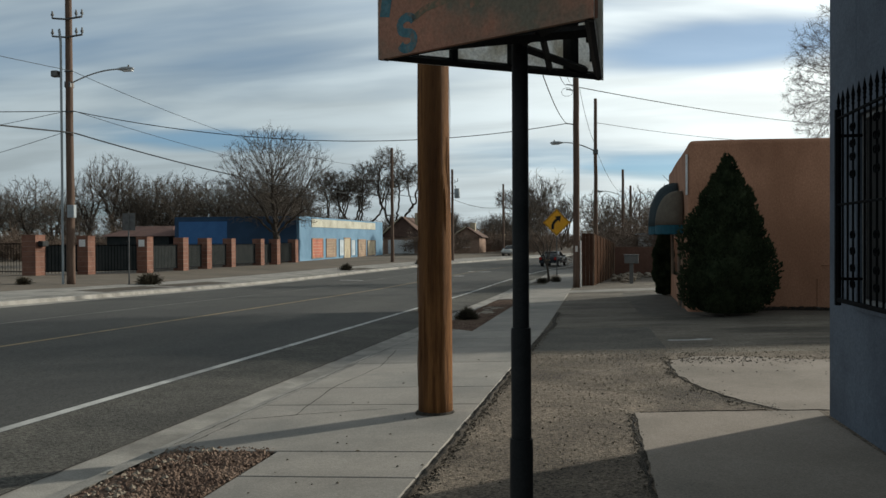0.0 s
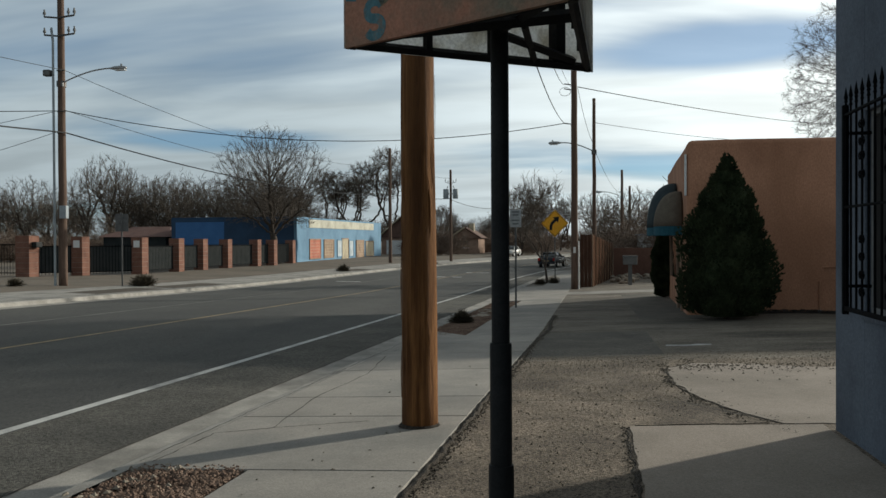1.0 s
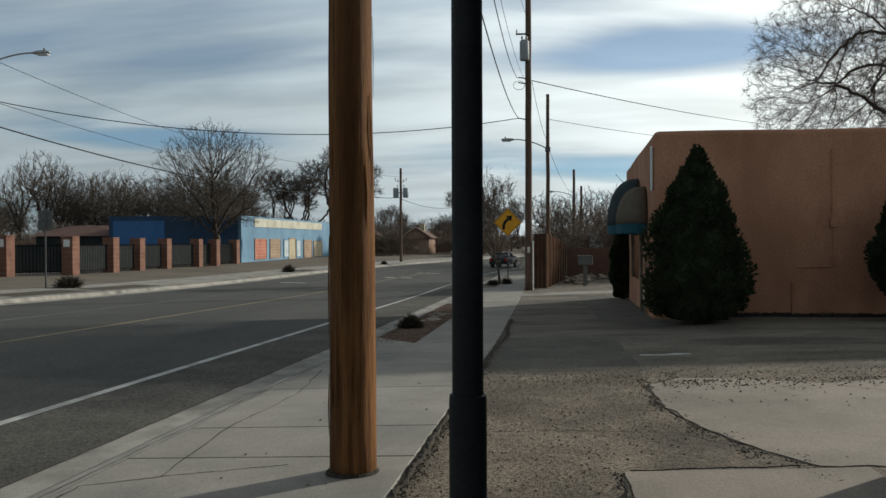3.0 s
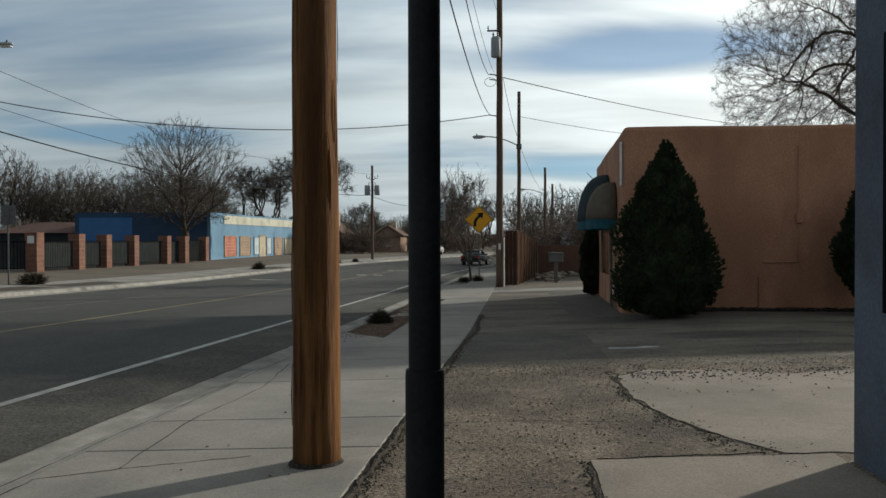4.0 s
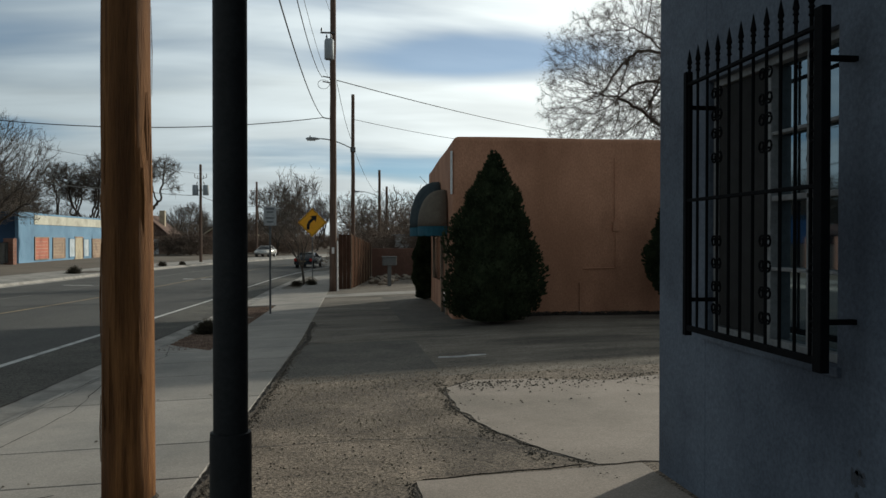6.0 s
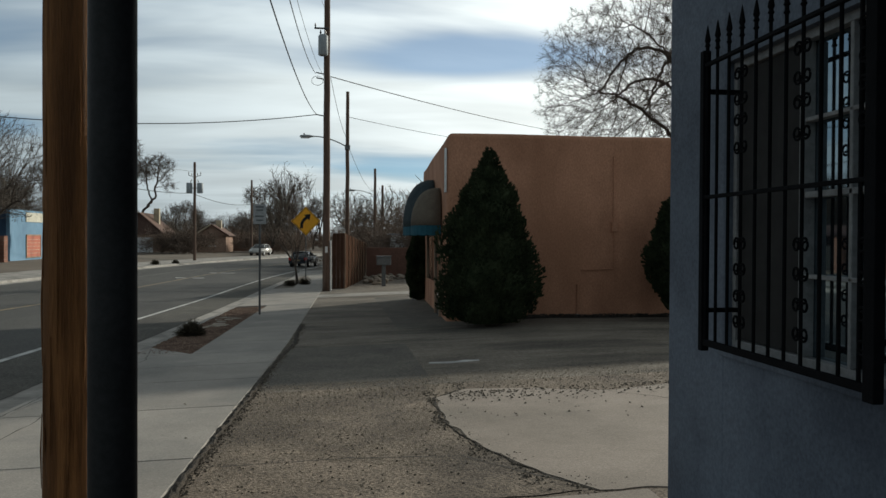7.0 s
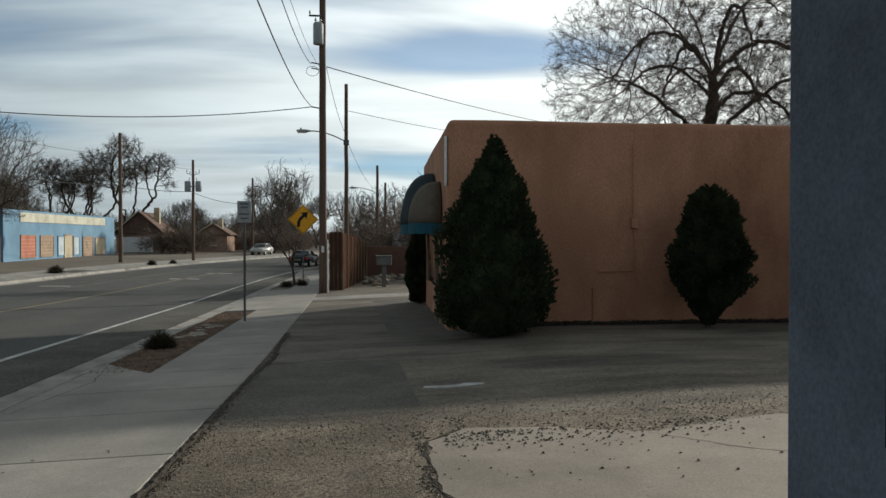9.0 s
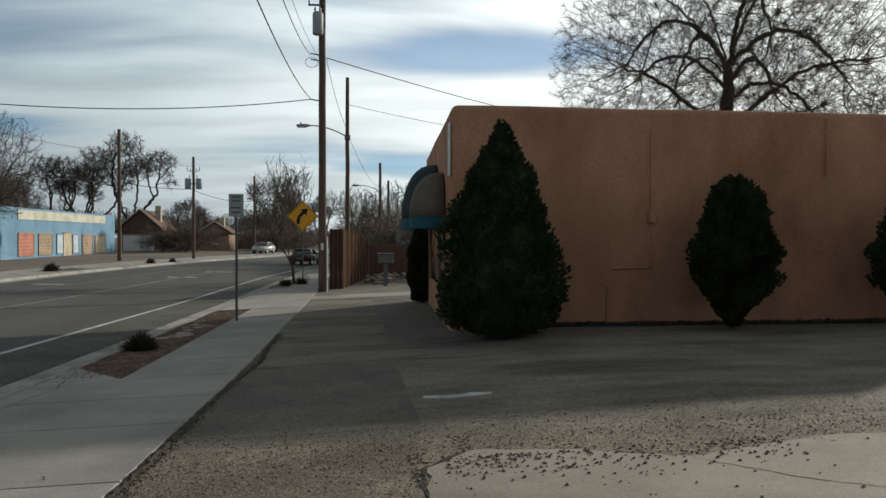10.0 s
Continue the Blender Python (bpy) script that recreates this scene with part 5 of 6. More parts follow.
bm.faces.new([bm.verts.new(p) for p in ((-0.12, 0.37, 0), (0.27, 0.42, 0), (0.2, 0.04, 0))])
part("arrow", upright(bm, -0.057, DZ), M["black"], ws, "black curved arrow")
ss = road_sign(-2.45, 28.2, 3.25, "small white sign seen in shade on a thin steel post")
SG = ground(-2.45, 28.2) - 0.05
part("sign_plate", box((-0.19, -0.04, 2.01 - SG), (0.19, -0.03, 2.6 - SG), 0.003), M["grey_sign"], ss, "grey-white plate")
for z, w in ((2.5, 0.12), (2.4, 0.1), (2.22, 0.13), (2.1, 0.1)):
    part("text_bar", box((-w, -0.044, z - SG), (w, -0.0405, z + 0.045 - SG)), M["dull_box"], ss)
s2 = road_sign(-22.3, 36.9, 3.6, "grey-backed sign on a steel post across the street", 20)
part("sign_plate", box((-0.3, 0.03, 2.7), (0.3, 0.04, 3.55), 0.003), M["dark_steel"], s2)
s3 = road_sign(4.0, 118, 3.0, "distant yellow diamond warning sign")
part("sign_plate", upright(diamond(0.6, 0, 0.01), -0.04, 2.4), M["yellow_sign"], s3)

# ---- blue building across the street ----
blue = empty("blue_building", "long low blue commercial building with boarded windows", "building")
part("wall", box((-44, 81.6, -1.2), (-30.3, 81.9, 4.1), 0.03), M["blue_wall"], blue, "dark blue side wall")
part("front_wall", box((-30.28, 81.6, -1.2), (-29.95, 116.2, 4.1), 0.03), M["blue_front"], blue, "sky blue front wall")
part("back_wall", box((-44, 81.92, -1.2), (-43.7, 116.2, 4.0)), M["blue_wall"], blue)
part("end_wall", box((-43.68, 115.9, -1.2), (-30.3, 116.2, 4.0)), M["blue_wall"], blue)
part("roof", box((-43.68, 81.92, 3.5), (-30.3, 115.88, 3.6)), M["gutter"], blue)
part("side_patch", box((-43.5, 81.57, 1.2), (-38, 81.598, 3.6)), M["blue_front2"], blue, "lighter blue repainted patch")
part("cream_band", box((-29.945, 85.3, 3.0), (-29.88, 111.9, 3.9), 0.01), M["cream"], blue, "peeling cream sign band")
for y0, y1, za, zb, k, nm in ((85.45, 89.0, -0.32, 1.68, "board_red", "window"), (90.35, 93.8, -0.3, 1.63, "board_tan", "window"), (95.3, 97.0, -0.3, 1.6, "pale_board", "window"), (97.15, 99.7, -0.8, 1.75, "board_cream", "door"), (100.2, 101.9, -0.35, 1.55, "pale_board", "window"), (103.3, 106.9, -0.5, 1.53, "board_tan", "window"), (108.0, 111.8, -0.45, 1.4, "board_cream", "window")):
    w = part(nm, box((-29.94, y0, za), (-29.90, y1, zb)), M[k], blue, "boarded-up opening")
    for lo, hi in (((-29.94, y0 - 0.12, za - 0.12), (-29.86, y0, zb + 0.12)), ((-29.94, y1, za - 0.12), (-29.86, y1 + 0.12, zb + 0.12)), ((-29.94, y0, zb), (-29.86, y1, zb + 0.12)), ((-29.94, y0, za - 0.12), (-29.86, y1, za))):
        part("frame", box(lo, hi), M["blue_front"] if k == "pale_board" else M["board_tan"], w)
    if k in ("board_red", "board_tan"):
        for i in range(5):
            z = za + (zb - za) * (i + 0.9) / 6
            part("board_seam", box((-29.9, y0, z), (-29.893, y1, z + 0.03)), M["board_cream"], w)

# low house with red roof beside it
hs = empty("house", "low house with faded red hip roof behind the fence", "house")
part("wall", box((-53.5, 84, -0.8), (-46, 94, 2.1)), M["screen"], hs)
bm = prism([(-54, 83.4), (-45.5, 83.4), (-45.5, 94.6), (-54, 94.6)], 2.1, 2.15)
for v in bm.verts:
    if v.co.z > 2.12:
        v.co = Vector((v.co.x * 0.55 - 49.75 * 0.45, v.co.y * 0.2 + 89 * 0.8, 3.3))
part("roof", bm, M["roof_red"], hs)


def gable_house(x0, x1, y0, y1, h, rise, wm, label, garage=False, front=False):
    g = min(ground(x0, y0), ground(x1, y0))
    t = empty("house", label, "house")
    part("wall", box((x0, y0, g - 0.3), (x1, y1, g + h)), wm, t)
    bm = bmesh.new()
    ym = (y0 + y1) / 2
    xa, xb = x0 - 0.5, x1 + 0.5
    if front:
        xm = (x0 + x1) / 2
        rim = ((xa, y0 - 0.5), (xb, y0 - 0.5), (xb, y1 + 0.5), (xa, y1 + 0.5))
        lo = [bm.verts.new((x, y, g + h)) for x, y in rim]
        fa, fb = bm.verts.new((xm, y0 - 0.5, g + h + rise)), bm.verts.new((xm, y1 + 0.5, g + h + rise))
        for f in ((lo[0], fa, fb, lo[3]), (lo[1], lo[2], fb, fa), (lo[2], lo[3], fb), tuple(lo)):
            bm.faces.new(f)
        gb = bmesh.new()
        gv = [gb.verts.new(p) for p in ((x0 - 0.2, y0 + 0.01, g + h), (x1 + 0.2, y0 + 0.01, g + h), (xm, y0 + 0.01, g + h + rise - 0.15), (x0 - 0.2, y0 + 0.2, g + h), (x1 + 0.2, y0 + 0.2, g + h), (xm, y0 + 0.2, g + h + rise - 0.15))]
        for f in ((0, 1, 2), (5, 4, 3), (0, 2, 5, 3), (1, 4, 5, 2), (0, 3, 4, 1)):
            gb.faces.new([gv[i] for i in f])
        part("gable", gb, M["roof_brown"] if garage else wm, t)
        # left board is cream to paint in a sunlit roof edge; the right stays brown
        for sx in (xa, xb):
            part("barge_board", tube([(sx, y0 - 0.5, g + h), (xm, y0 - 0.5, g + h + rise)], 0.11, 4), M["board_cream"] if sx == xa else M["roof_brown"], t)
    v = [] if front else [bm.verts.new(p) for p in ((xa, y0 - 0.5, g + h), (xb, y0 - 0.5, g + h), (xb, ym, g + h + rise), (xa, ym, g + h + rise), (xa, y1 + 0.5, g + h), (xb, y1 + 0.5, g + h))]
    for f in () if front else ((0, 1, 2, 3), (3, 2, 5, 4), (0, 3, 4), (1, 5, 2), (0, 4, 5, 1)):
        bm.faces.new([v[i] for i in f])
    part("roof", bm, M["roof_brown"], t)
    if garage:
        part("garage_door", box((x0 + 0.8, y0 - 0.06, g), (x1 - 1.2, y0 - 0.01, g + 2.2), 0.01), M["white_paint"], t, "white garage door")
    else:
        w = part("window", box((x0 + 1.2, y0 - 0.05, g + 1), (x0 + 2.6, y0 - 0.01, g + 2.1)), M["glass"], t)
        part("frame", box((x0 + 1.1, y0 - 0.07, g + 0.9), (x0 + 2.7, y0 - 0.052, g + 1.0)), M["white_paint"], w)
    part("chimney", box((x1 - 2, ym - 0.4, g + h), (x1 - 1.2, ym + 0.4, g + h + rise + 0.7), 0.02), M["board_cream"], t)
    return t


gable_house(-32.9, -26.6, 128, 137, 2.7, 3.2, M["house_brick"], "brown brick house with brown gable roof", True, True)
gable_house(-21.8, -17.6, 130, 138, 2.5, 1.7, M["house_brick"], "tan house with brown gable roof", False, True)
gable_house(-18.6, -14.2, 146, 151, 1.6, 0.8, M["red_brick"], "low red brick outbuilding")

# ---- brick pillars and iron fence ----


def brick_pillar(x, y, w, h, label):
    z = ground(x, y) - 0.1
    p = empty("brick_pillar", label, "pillar", pose(x, y, z), group="brick pillars of the fence")
    n = int(h / 0.3)
    for i in range(n):
        part("brick_course", box((-w / 2, -w / 2, i * h / n + 0.012), (w / 2, w / 2, (i + 1) * h / n), 0.01), M["red_brick"], p)
    part("mortar_core", box((-w / 2 + 0.02, -w / 2 + 0.02, 0), (w / 2 - 0.02, w / 2 - 0.02, h - 0.01)), M["gutter"], p)
    part("cap", box((-w / 2 - 0.012, -w / 2 - 0.012, h + 0.004), (w / 2 + 0.012, w / 2 + 0.012, h + 0.08), 0.02), M["red_brick"], p)
    return p


PIL = [(-34.3, 46.0), (-32.3, 48.4), (-29.9, 51.4), (-29.9, 56.4), (-29.9, 60.2), (-29.8, 64.4), (-29.2, 69.1), (-28.6, 71.4), (-29.3, 78.0)]
for i, (x, y) in enumerate(PIL):
    p = brick_pillar(x, y, 0.95 if i == 0 else 0.8, 2.55 - 0.03 * i, "red brick fence pillar with flat cap")
    if i in (1, 2):
        part("notice", box((-0.22, -0.415, 1.9), (0.22, -0.403, 2.36)), M["white_paint"], p, "small white notice")
    if i == 0:
        part("mail_box", box((0.5, -0.3, 1.9), (0.85, 0.3, 2.25), 0.05), M["black"], p, "black letter box")


picket_bm = tube([(0, 0, 0.08), (0, 0, 2.0)], 0.016, 4)
PICKET = bpy.data.meshes.new("picket")
picket_bm.to_mesh(PICKET)
picket_bm.free()
PICKET.materials.append(M["iron"])


def iron_fence(a, b, h, screen=False):
    (x0, y0), (x1, y1) = a, b
    L = math.hypot(x1 - x0, y1 - y0)
    f = empty("iron_fence", "black iron picket fence between brick pillars", "fence", pose(x0, y0, ground((x0 + x1) / 2, (y0 + y1) / 2), 0, 0, math.degrees(math.atan2(y1 - y0, x1 - x0))), group="iron fence panels")
    for z in (0.2, h - 0.15):
        part("rail", box((0.5, -0.025, z), (L - 0.5, 0.025, z + 0.06)), M["iron"], f)
    k = int((L - 1) / 0.2)
    if screen:
        part("mesh_screen", box((0.48, 0.03, 0.25), (L - 0.48, 0.04, h - 0.1)), M["screen"], f, "dark mesh screen")
    for i in range(k):
        ob = new("picket", PICKET)
        ob.parent = f
        ob.location = (0.5 + (L - 1) * (i + 0.5) / k, 0, 0)


for i, (a, b) in enumerate(zip(PIL, PIL[1:])):
    iron_fence(a, b, 2.0, True)
iron_fence((-52, 46.0), (-43, 46), 2.1), iron_fence((-43, 46.0), (-34.3, 46.0), 2.1)

# ---- fence, yard wall, box and rocks beyond the lot ----
fence = empty("board_fence", "brown board fence with pale posts beside the pole", "fence")
fz = lambda x, y: ground(x, y)
for i in range(3):
    part("board", box((-0.52 + i * 0.195, 44.98, fz(0, 45) - 0.1), (-0.335 + i * 0.195, 45.02, 1.84)), M["fence_brown"], fence)
FA, FB = Vector((0.08, 45.0, 0)), Vector((1.45, 57.0, 0))
ang = math.degrees(math.atan2(FB.y - FA.y, FB.x - FA.x))
LEN = (FB - FA).length
for i in range(8):
    p = FA.lerp(FB, i / 7)
    top = 1.84 - 0.55 * i / 7
    part("post", box((-0.02, -0.05, fz(p.x, p.y) - 0.1), (0.035, 0.05, top + 0.04), 0.006, Matrix.Translation((p.x + 0.045, p.y, 0))), M["board_tan"], fence, "pale timber post")
nb = 66
for i in range(nb):
    p = FA.lerp(FB, (i + 0.5) / nb)
    top = 1.84 - 0.55 * i / nb
    part("board", box((-LEN / nb / 2 + 0.008, -0.012, fz(p.x, p.y) - 0.05), (LEN / nb / 2 - 0.008, 0.012, top), 0, pose(p.x, p.y, 0, 0, 0, ang)), M["fence_brown"], fence)
tagged(part("yard_wall", box((1.5, 57.1, -1.2), (14, 57.35, 1.0), 0.02), M["yard_wall"], None), "red-brown block yard wall", "wall", "", "structure")
tagged(part("side_wall", box((13.8, 34.1, -1.2), (14, 57.0, 1.0), 0.02), M["yard_wall"], None), "red-brown block yard wall", "wall", "", "structure")
ub = empty("utility_box", "grey metal box on a short post", "utility box", pose(2.12, 46.0, ground(2.12, 46)))
part("box", box((-0.37, -0.25, 1.1), (0.37, 0.25, 1.52), 0.02), M["dull_box"], ub)
part("lid", box((-0.4, -0.28, 1.525), (0.4, 0.28, 1.58), 0.015), M["dull_box"], ub, "flat grey lid")
part("post", box((-0.1, -0.08, 0), (0.1, 0.08, 1.1), 0.01), M["dull_box"], ub)
shed = empty("shed", "pale distant shed behind the yard wall", "shed")
part("wall", box((4.2, 76, -1), (7.5, 79, 1.9), 0.02), M["white_paint"], shed)
part("roof", box((4.0, 75.8, 1.91), (7.7, 79.2, 2.05), 0.02), M["grey_metal"], shed)
part("window", box((5.6, 75.94, 0.9), (6.3, 75.99, 1.5)), M["glass"], shed)


def stone_mesh(seed):
    rng = random.Random(seed)
    bm = bmesh.new()
    bmesh.ops.create_icosphere(bm, subdivisions=1, radius=1)
    for v in bm.verts:
        v.co *= rng.uniform(0.75, 1.2)
        v.co.z *= 0.6
    me = bpy.data.meshes.new("rock")
    bm.to_mesh(me)
    bm.free()
    me.materials.append(M["rock"])
    return me


ROCKS = [stone_mesh(i) for i in range(4)]
rng = random.Random(8)
for i in range(120):
    t = rng.random()
    x, y = (rng.uniform(1.0, 2.0) + 0.09 * (rng.uniform(46, 56) - 45), rng.uniform(47, 56)) if t < 0.5 else (rng.uniform(1.8, 5.5), rng.uniform(53, 56.6))
    ob = new("rock", ROCKS[i % 4])
    s = rng.uniform(0.1, 0.26)
    ob.location, ob.scale, ob.rotation_euler = (x, y, ground(x, y) + s * 0.35 + (0.15 if rng.random() < 0.3 else 0)), (s * rng.uniform(0.8, 1.6), s, s), (0, 0, rng.uniform(0, 6))
    tagged(ob, "pale rubble stone in the yard", "rock", "rubble stones")

# ---- cars ----


def car(x, y, yaw, paint, label):
    c = empty("car", label, "car", pose(x, y, ground(x, y), 0, 0, yaw))
    prof = [(-2.4, 0.35), (-2.45, 0.6), (-2.4, 0.95), (-1.75, 1.05), (1.1, 1.0), (2.2, 0.85), (2.42, 0.65), (2.4, 0.35)]
    bm = bmesh.new()
    a = [bm.verts.new((-0.92, p[0], p[1])) for p in prof]
    b = [bm.verts.new((0.92, p[0], p[1])) for p in prof]
    n = len(prof)
    bm.faces.new(a), bm.faces.new(b[::-1])
    for i in range(n):
        bm.faces.new((a[i], b[i], b[(i + 1) % n], a[(i + 1) % n]))
    bmesh.ops.bevel(bm, geom=list(bm.edges), offset=0.07, segments=2, affect="EDGES")
    body = part("body", bm, paint, c, smooth=True)
    cab = [(-1.85, 1.0), (-1.2, 1.43), (0.2, 1.48), (1.15, 1.0)]
    for nm, w0, w1, ma, k in (("cabin_glass", 0.86, 0.66, M["glass"], 1.0),):
        bm = bmesh.new()
        a = [bm.verts.new((-(w0 if p[1] < 1.1 else w1), p[0], p[1])) for p in cab]
        b = [bm.verts.new(((w0 if p[1] < 1.1 else w1), p[0], p[1])) for p in cab]
        bm.faces.new(a), bm.faces.new(b[::-1])
        for i in range(4):
            bm.faces.new((a[i], b[i], b[(i + 1) % 4], a[(i + 1) % 4]))
        bmesh.ops.bevel(bm, geom=list(bm.edges), offset=0.05, segments=2, affect="EDGES")
        part(nm, bm, ma, c, smooth=True)
    part("roof", box((-0.64, -1.22, 1.44), (0.64, 0.22, 1.5), 0.025), paint, c)
    for s in (-1, 1):
        part("pillar", tube([(s * 0.84, 1.12, 1.0), (s * 0.66, 0.2, 1.47)], 0.03, 6), paint, c)
        part("pillar", tube([(s * 0.84, -1.8, 1.0), (s * 0.66, -1.2, 1.45)], 0.05, 6), paint, c)
        part("tail_light", box((s * 0.78 - 0.12, -2.49, 0.68), (s * 0.78 + 0.12, -2.4, 0.95), 0.02), M["tail_red"], c, "red tail light")
        part("head_light", box((s * 0.7 - 0.18, 2.33, 0.62), (s * 0.7 + 0.18, 2.43, 0.78), 0.02), M["white_paint"], c, "pale head light")
        part("mirror", box((s * 0.98 - 0.1, 0.75, 0.98), (s * 0.98 + 0.1, 0.88, 1.12), 0.03), paint, c)
        for yy in (-1.5, 1.5):
            w = part("wheel", tube([(s * 0.72, yy, 0.33), (s * 0.94, yy, 0.33)], 0.34, 18), M["tyre"], c)
            part("rim", tube([(s * 0.9, yy, 0.33), (s * 0.955, yy, 0.33)], 0.22, 12), M["galv"], w)
    part("bumper", box((-0.9, -2.52, 0.36), (0.9, -2.4, 0.56), 0.04), paint, c)
    part("number_plate", box((-0.26, -2.51, 0.6), (0.26, -2.46, 0.75)), M["yellow_line"], c, "plain number plate bar")
    return c


car(-3.9, 86.0, -11, M["car_paint"], "dark grey sedan driving off down the street")
car(-11.2, 117.0, 170, M["pale_car"], "pale silver sedan coming along the street")

# ---- gravel, pebbles, paint, cracks ----


def pebbles(name, spots, label, ma, tall=1.0):
    """Many small stones as one mesh: spots of x, y, size."""
    rng = random.Random(len(spots))
    vs, fs = [], []
    for x, y, s, z in spots:
        o = len(vs)
        g0 = z if z is not None else ground(x, y)
        a = rng.uniform(0, 6.28)
        for i in range(4):
            r = s * rng.uniform(0.7, 1.2)
            vs.append((x + r * math.cos(a + i * 1.57), y + r * math.sin(a + i * 1.57), g0 + s * tall * rng.uniform(0, 0.35)))
        vs.append((x + rng.uniform(-0.3, 0.3) * s, y + rng.uniform(-0.3, 0.3) * s, g0 + s * tall * rng.uniform(0.6, 1.0)))
        for i in range(4):
            fs.append((o + i, o + (i + 1) % 4, o + 4))
    ob = mesh_ob(name, vs, fs, ma)
    return tagged(ob, label, "gravel", "", "stuff")


rng = random.Random(12)
sp1 = [(rng.uniform(-3.66, -2.69), rng.uniform(2.5, 6.85), rng.uniform(0.012, 0.03), None) for _ in range(9000)]
sp1 = [(x, y, s, ground(x, y) - 0.015 + 0.02 * rng.random()) for x, y, s, _ in sp1 if not (x < -3.3 and y < 6.2 and rng.random() < 0.75)]
pebbles("bed_gravel", sp1, "reddish brown landscaping gravel in the bed", M["gravel"])
sp2 = []
for _ in range(9000):
    y = rng.uniform(18.5, 32.4)
    x = rng.uniform(-3.7, -2.68 + 0.0)
    sp2.append((x, y, rng.uniform(0.015, 0.035), ground(x, y) - 0.02 + 0.02 * rng.random()))
pebbles("bed_gravel", sp2, "reddish brown landscaping gravel in the bed", M["gravel"])
tagged(strip("bed", [-3.72, -2.66], [18.4 + i * 1.0 for i in range(15)], M["gravel"], -0.02), "reddish gravel planting bed", "bed")
tagged(strip("bed", [-3.72, -2.66], [-20 + i * 1.345 for i in range(21)], M["gravel"], -0.025), "reddish gravel planting bed", "bed")
sp3 = [(rng.gauss(-3.45, 0.16), rng.uniform(4.6, 6.9), rng.uniform(0.012, 0.04), None) for _ in range(160)]
pebbles("broken_concrete", sp3, "pale broken concrete crumbs by the kerb", M["rock"])
# loose stones over the lot and the far slab
sp4 = []
for _ in range(2600):
    x, y = rng.uniform(-1.0, 4.5), rng.uniform(3.0, 14.5)
    if x > 0.42 and y < 8.5 or (x > 1.3 and 9.2 < y < 12.4):
        continue
    sp4.append((x, y, rng.uniform(0.005, 0.016), None))
for _ in range(1800):
    x, y = rng.uniform(-0.9, 9), rng.gauss(13.1, 0.45)
    sp4.append((x, y, rng.uniform(0.005, 0.014), ground(x, y)))
for _ in range(520):
    x, y = 1.25 + (2.8 if rng.random() < 0.85 else 7) * rng.random() ** 1.2, 12.75 - abs(rng.gauss(0, 0.33)) - (1.6 * rng.random() if rng.random() < 0.07 else 0)
    sp4.append((x, y, rng.uniform(0.007, 0.021), ground(x, y) + 0.009))
pebbles("loose_gravel", sp4, "loose dark and grey gravel on the lot", M["loose"])
sp5 = [(y, rng.gauss(0.07, 0.06), rng.uniform(0.006, 0.018)) for y in [rng.uniform(2, 24) for _ in range(2600)]]
sp5 = [(pave_edge(y) + d, y, k, None) for y, d, k in sp5 if d > 0]
pebbles("edge_gravel", sp5, "crumbled gravel along the pavement edge", M["loose"])
sp6 = [(rng.uniform(-2.7, -1.3), rng.uniform(4, 13), rng.uniform(0.01, 0.02), None) for _ in range(34)]
pebbles("stray_pebbles", [(x, y, s, ground(x, y) + 0.014) for x, y, s, _ in sp6], "stray dark pebbles on the pavement", M["loose"])


def ground_poly(name, pts, ma, dz, label, category):
    bm = bmesh.new()
    f = bm.faces.new([bm.verts.new((x, y, ground(x, y) + dz)) for x, y in pts])
    bmesh.ops.triangulate(bm, faces=[f])
    ob = part(name, bm, ma, None)
    return tagged(ob, label, category, "", "structure")


ground_poly("paint_mark", [(1.33, 15.45), (1.6, 15.35), (1.95, 15.45), (2.12, 15.5), (2.13, 15.62), (1.9, 15.66), (1.78, 15.58), (1.55, 15.56), (1.36, 15.6)], M["white_line"], 0.003, "smear of white paint on the lot", "paint mark")
strip("asphalt_patch", [-1.05, 0.1, 1.2], [14.0, 15.5, 17, 18.4], M["patch"], 0.0015, label="smoother asphalt patch in the lot", category="patch")
strip("concrete_walk", [1.25, 2.0, 2.75], [21.5, 24, 27, 30, 33, 36], M["patch"], 0.003, label="grey concrete walk by the shop front", category="walkway")
strip("concrete_walk", [-1.08, 0.5, 2.0, 3.4], [37.2, 38.4, 39.8], M["gutter"], 0.01, label="pale concrete strip across the lot", category="walkway")
strip("far_concrete", [-9.5, -7, -4.5], [104, 108, 112], M["gutter"], 0.012, label="pale concrete paving at the bend", category="pavement")


def crack(pts, w, label="dark crack in the concrete", dz=0.0135, ma="dirt_and_foot_shade"):
    rng = random.Random(int(pts[0][0] * 100))
    fine = []
    for (x0, y0), (x1, y1) in zip(pts, pts[1:]):
        for i in range(10):
            t = i / 10
            fine.append((x0 + (x1 - x0) * t + rng.gauss(0, 0.008), y0 + (y1 - y0) * t + rng.gauss(0, 0.008)))
    fine.append(pts[-1])
    vs, fs = [], []
    for i, (x, y) in enumerate(fine):
        q, p = fine[min(i + 1, len(fine) - 1)], fine[max(i - 1, 0)]
        d = Vector((q[0] - p[0], q[1] - p[1])).normalized()
        ww = w * rng.uniform(0.4, 1.3)
        for s in (-1, 1):
            a, b = x - d.y * ww * s, y + d.x * ww * s
            vs.append((a, b, ground(a, b) + dz))
    for i in range(len(fine) - 1):
        fs.append((2 * i, 2 * i + 1, 2 * i + 3, 2 * i + 2))
    ob = mesh_ob("crack", vs, fs, M[ma])
    tagged(ob, label, "crack", "", "structure")


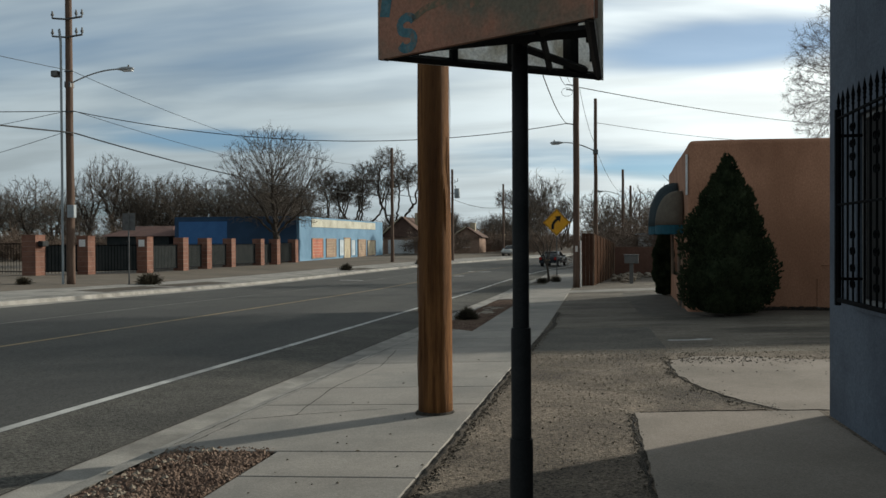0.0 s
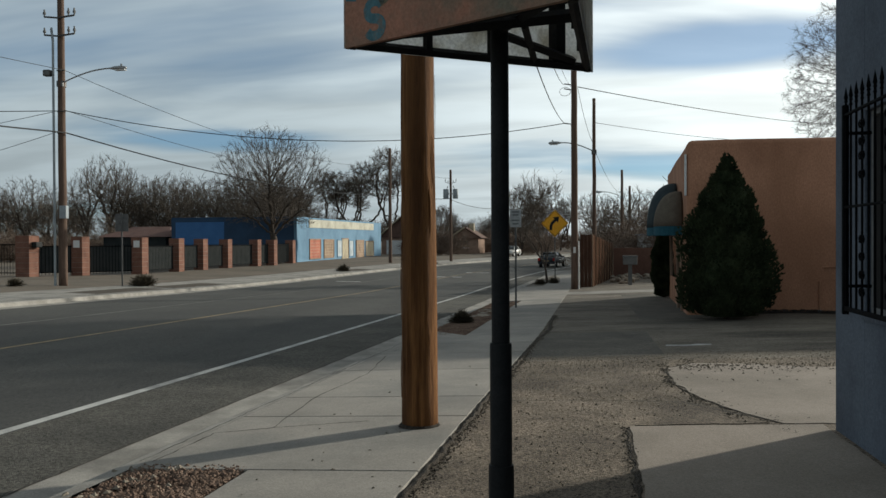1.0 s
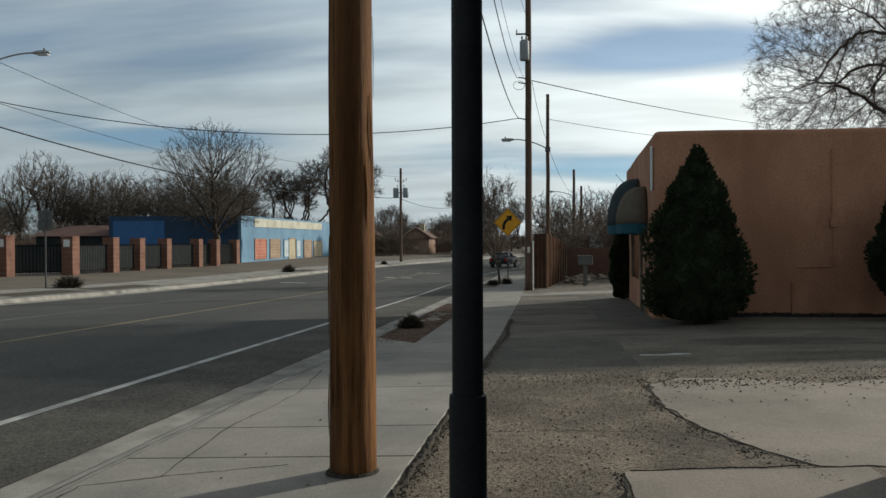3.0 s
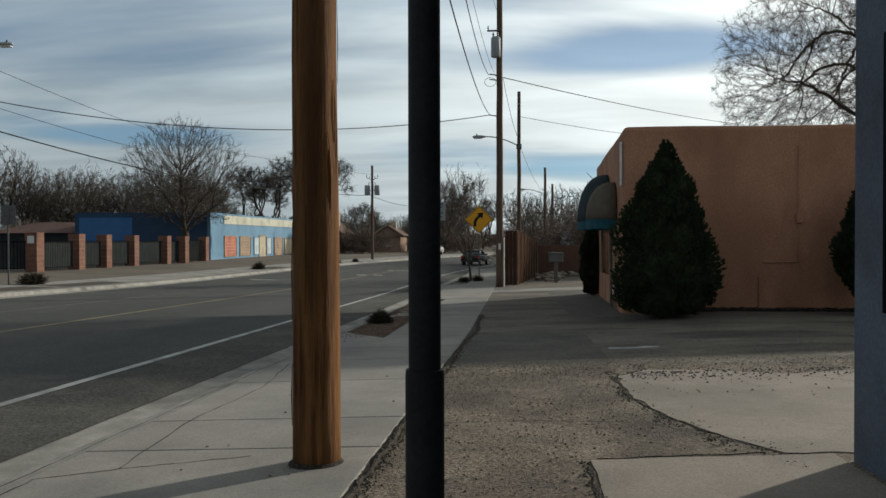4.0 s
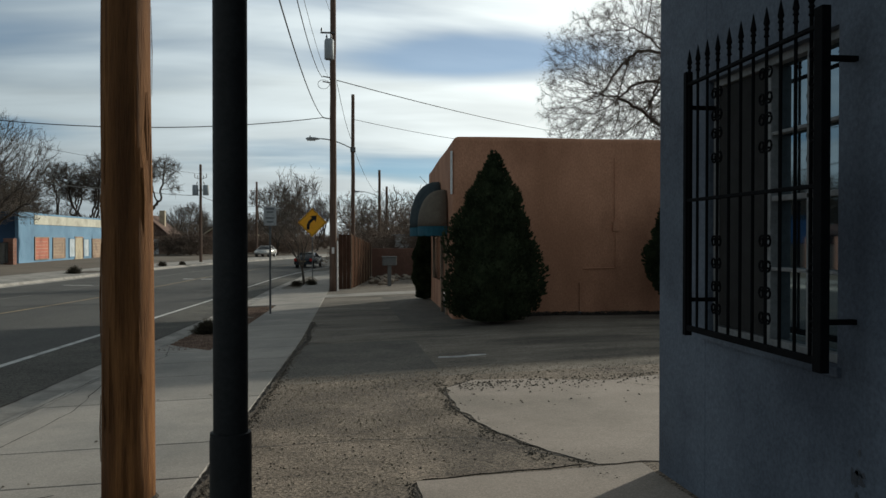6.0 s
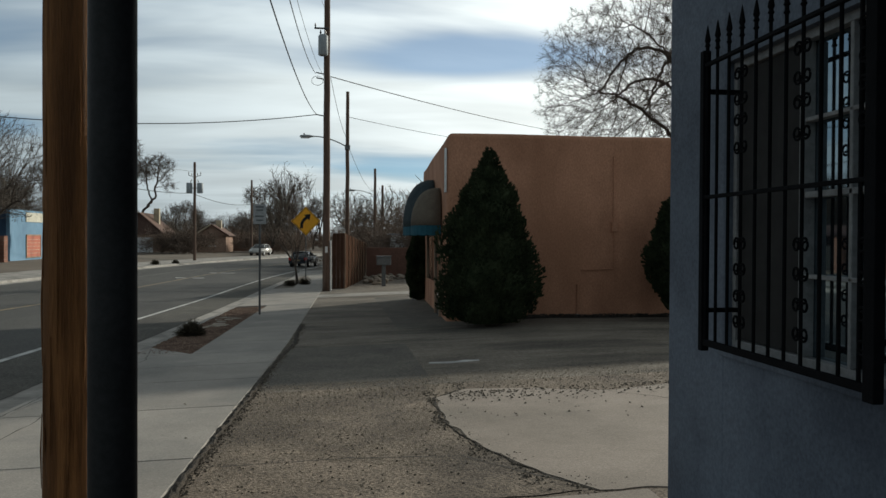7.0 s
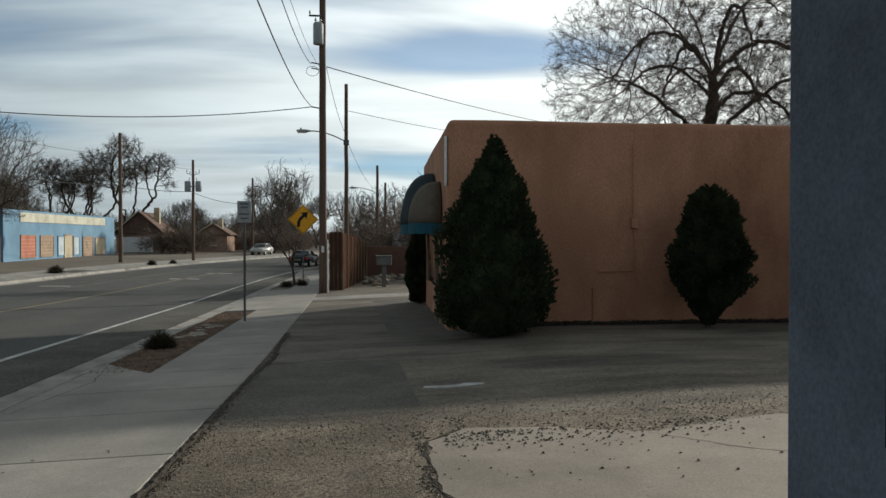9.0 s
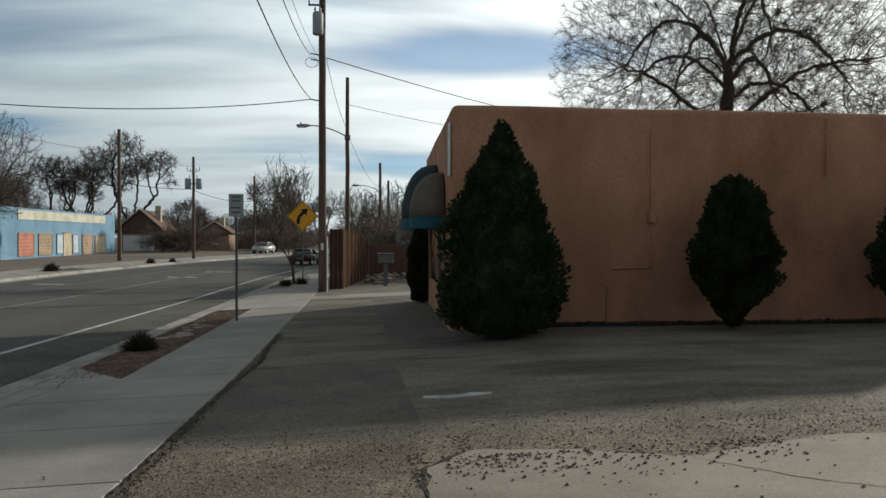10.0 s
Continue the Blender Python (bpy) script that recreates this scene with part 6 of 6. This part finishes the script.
crack([(-3.62, 6.95), (-3.6, 8.1), (-3.1, 8.35), (-2.72, 8.5), (-2.2, 8.7)], 0.009)
crack([(-3.1, 8.35), (-3.3, 10.2), (-3.2, 12.3), (-3.5, 14.5)], 0.008)
crack([(-3.6, 19.3), (-3.3, 17.6), (-3.55, 15.2)], 0.007)
crack([(3.1, 12.3), (3.6, 11.6), (4.4, 10.9), (5.5, 10.2)], 0.006, dz=0.0105)
crack([(-5.2, 4.9), (-4.7, 5.3), (-4.3, 5.35)], 0.012, "tarred crack in the street", 0.003)
crack([(-0.95, 9.9), (0.1, 9.9), (1.0, 9.75), (1.7, 8.75)], 0.012, "crack in the gravelly asphalt", 0.002)
crack([(-1.0, 18.6), (0.2, 18.7), (1.3, 18.5), (2.6, 18.8)], 0.015, "crack across the lot", 0.004)

EDGE = [(1.78, 8.62), (1.43, 9.3), (1.2, 10.1), (1.03, 11.2), (1.08, 12.5), (1.5, 12.98)]
rng = random.Random(23)
pebbles("slab_edge_grit", [(e[0] + rng.gauss(-0.02, 0.05), e[1] + rng.uniform(-0.5, 0.5), rng.uniform(0.006, 0.018), None) for e in EDGE for _ in range(130)], "dark grit along the broken slab edge", M["loose"])
# flat pale stones in the planting bed
for i in range(14):
    x, y = rng.uniform(-3.5, -2.9), rng.uniform(24.0, 28.0)
    ob = new("rock", ROCKS[i % 4])
    k = rng.uniform(0.09, 0.2)
    ob.location, ob.scale, ob.rotation_euler = (x, y, ground(x, y)), (k * 1.3, k, k * 0.3), (0, 0, rng.uniform(0, 6))
    tagged(ob, "flat pale stone in the gravel bed", "rock", "flat stones in the bed")

crack([(-3.74, 6.95 + i * 1.5) for i in range(9)], 0.007, "dark joint along the kerb")
crack([(-4.42, 2.0 + i * 2.0) for i in range(18)], 0.012, "ragged edge of the asphalt", -0.235 + 0.14 + 0.105)
rng = random.Random(41)
dense = []
for _ in range(30000):
    t = rng.random()
    if t < 0.38:
        x, y = rng.uniform(-1.02, 1.15), rng.uniform(9.5, 14.2)
    elif t < 0.56:
        x, y = rng.uniform(-1.2, 0.38), rng.uniform(3.5, 10)
    elif t < 0.94:
        x, y = rng.uniform(0.9, 9.5), rng.uniform(12.75, 14.4)
    else:
        x, y = rng.uniform(-1.0, 6), rng.uniform(14, 20)
    if x > 1.05 and y < 12.75 or noise.noise(Vector((x * 1.1, y * 1.1, 2))) < -0.28:
        continue
    dense.append((x, y, rng.uniform(0.004, 0.0125), None))
pebbles("crushed_stone", dense, "crushed grey-brown stone over the lot", M["crushed"], 0.45)
pebbles("slab_edge_grit", [(0.37 + rng.gauss(-0.02, 0.025), rng.uniform(2.5, 8.4), rng.uniform(0.006, 0.017), None) for _ in range(420)], "dark grit along the concrete apron", M["loose"])


def soil_lip(name, line, w0, w1, h, label, dz=0.0, seed=0.0):
    """A low uneven ridge of crumbled soil along a line, wider and narrower as it goes."""
    fine = []
    for (x0, y0), (x1, y1) in zip(line, line[1:]):
        n = max(2, int(math.hypot(x1 - x0, y1 - y0) / 0.07))
        fine += [(x0 + (x1 - x0) * i / n, y0 + (y1 - y0) * i / n) for i in range(n)]
    vs, fs = [], []
    for i, (x, y) in enumerate(fine):
        q, p = fine[min(i + 1, len(fine) - 1)], fine[max(i - 1, 0)]
        d = Vector((q[0] - p[0], q[1] - p[1])).normalized()
        k = 0.5 + 0.5 * noise.noise(Vector((x * 1.3, y * 1.3, seed)))
        w = w0 + (w1 - w0) * k + 0.03 * noise.noise(Vector((x * 9, y * 9, seed + 3)))
        sh = 0.035 * noise.noise(Vector((x * 4, y * 4, seed + 8)))
        for t, zz in ((-1, -0.004), (-0.45, h * (0.5 + 0.6 * k)), (0.1, h * (0.7 + 0.8 * noise.noise(Vector((x * 14, y * 14, seed))))), (0.6, h * 0.4), (1, -0.004)):
            a, b = x - d.y * (w * t + sh), y + d.x * (w * t + sh)
            vs.append((a, b, ground(a, b) + dz + zz))
    for i in range(len(fine) - 1):
        for c in range(4):
            o = i * 5 + c
            fs.append((o, o + 1, o + 6, o + 5))
    return tagged(mesh_ob(name, vs, fs, M["deep_soil"]), label, "soil", "", "stuff")


soil_lip("soil_edge", [(pave_edge(y) + 0.045, y) for y in (1.5, 4, 7, 10, 14)], 0.018, 0.06, 0.026, "dark crumbled soil along the pavement edge", 0.002)
soil_lip("soil_edge", [(pave_edge(y) + d, y) for y, d in ((14, 0.04), (17.6, 0.07), (19.2, 0.16), (21, 0.08), (24, 0.03))], 0.02, 0.08, 0.028, "dark crumbled soil along the pavement edge", 0, 5.0)
soil_lip("soil_edge", [(0.375, 2.5), (0.37, 8.3)], 0.006, 0.04, 0.011, "dark crumbled soil along the concrete apron", 0, 9.0)
soil_lip("soil_edge", EDGE, 0.004, 0.03, 0.009, "dark crumbled soil along the broken slab", 0, 12.0)
soil_lip("soil_edge", [(0.45, 8.47), (1.75, 8.58)], 0.003, 0.018, 0.008, "dark crumbled soil along the concrete apron", 0, 15.0)
rng = random.Random(57)
pebbles("edge_crumbs", [(pave_edge(y) + 0.05 + abs(rng.gauss(0, 0.05)), y, rng.uniform(0.005, 0.014), None) for y in [rng.uniform(2, 15) for _ in range(2200)]], "dark soil crumbs along the pavement edge", M["deep_soil"])
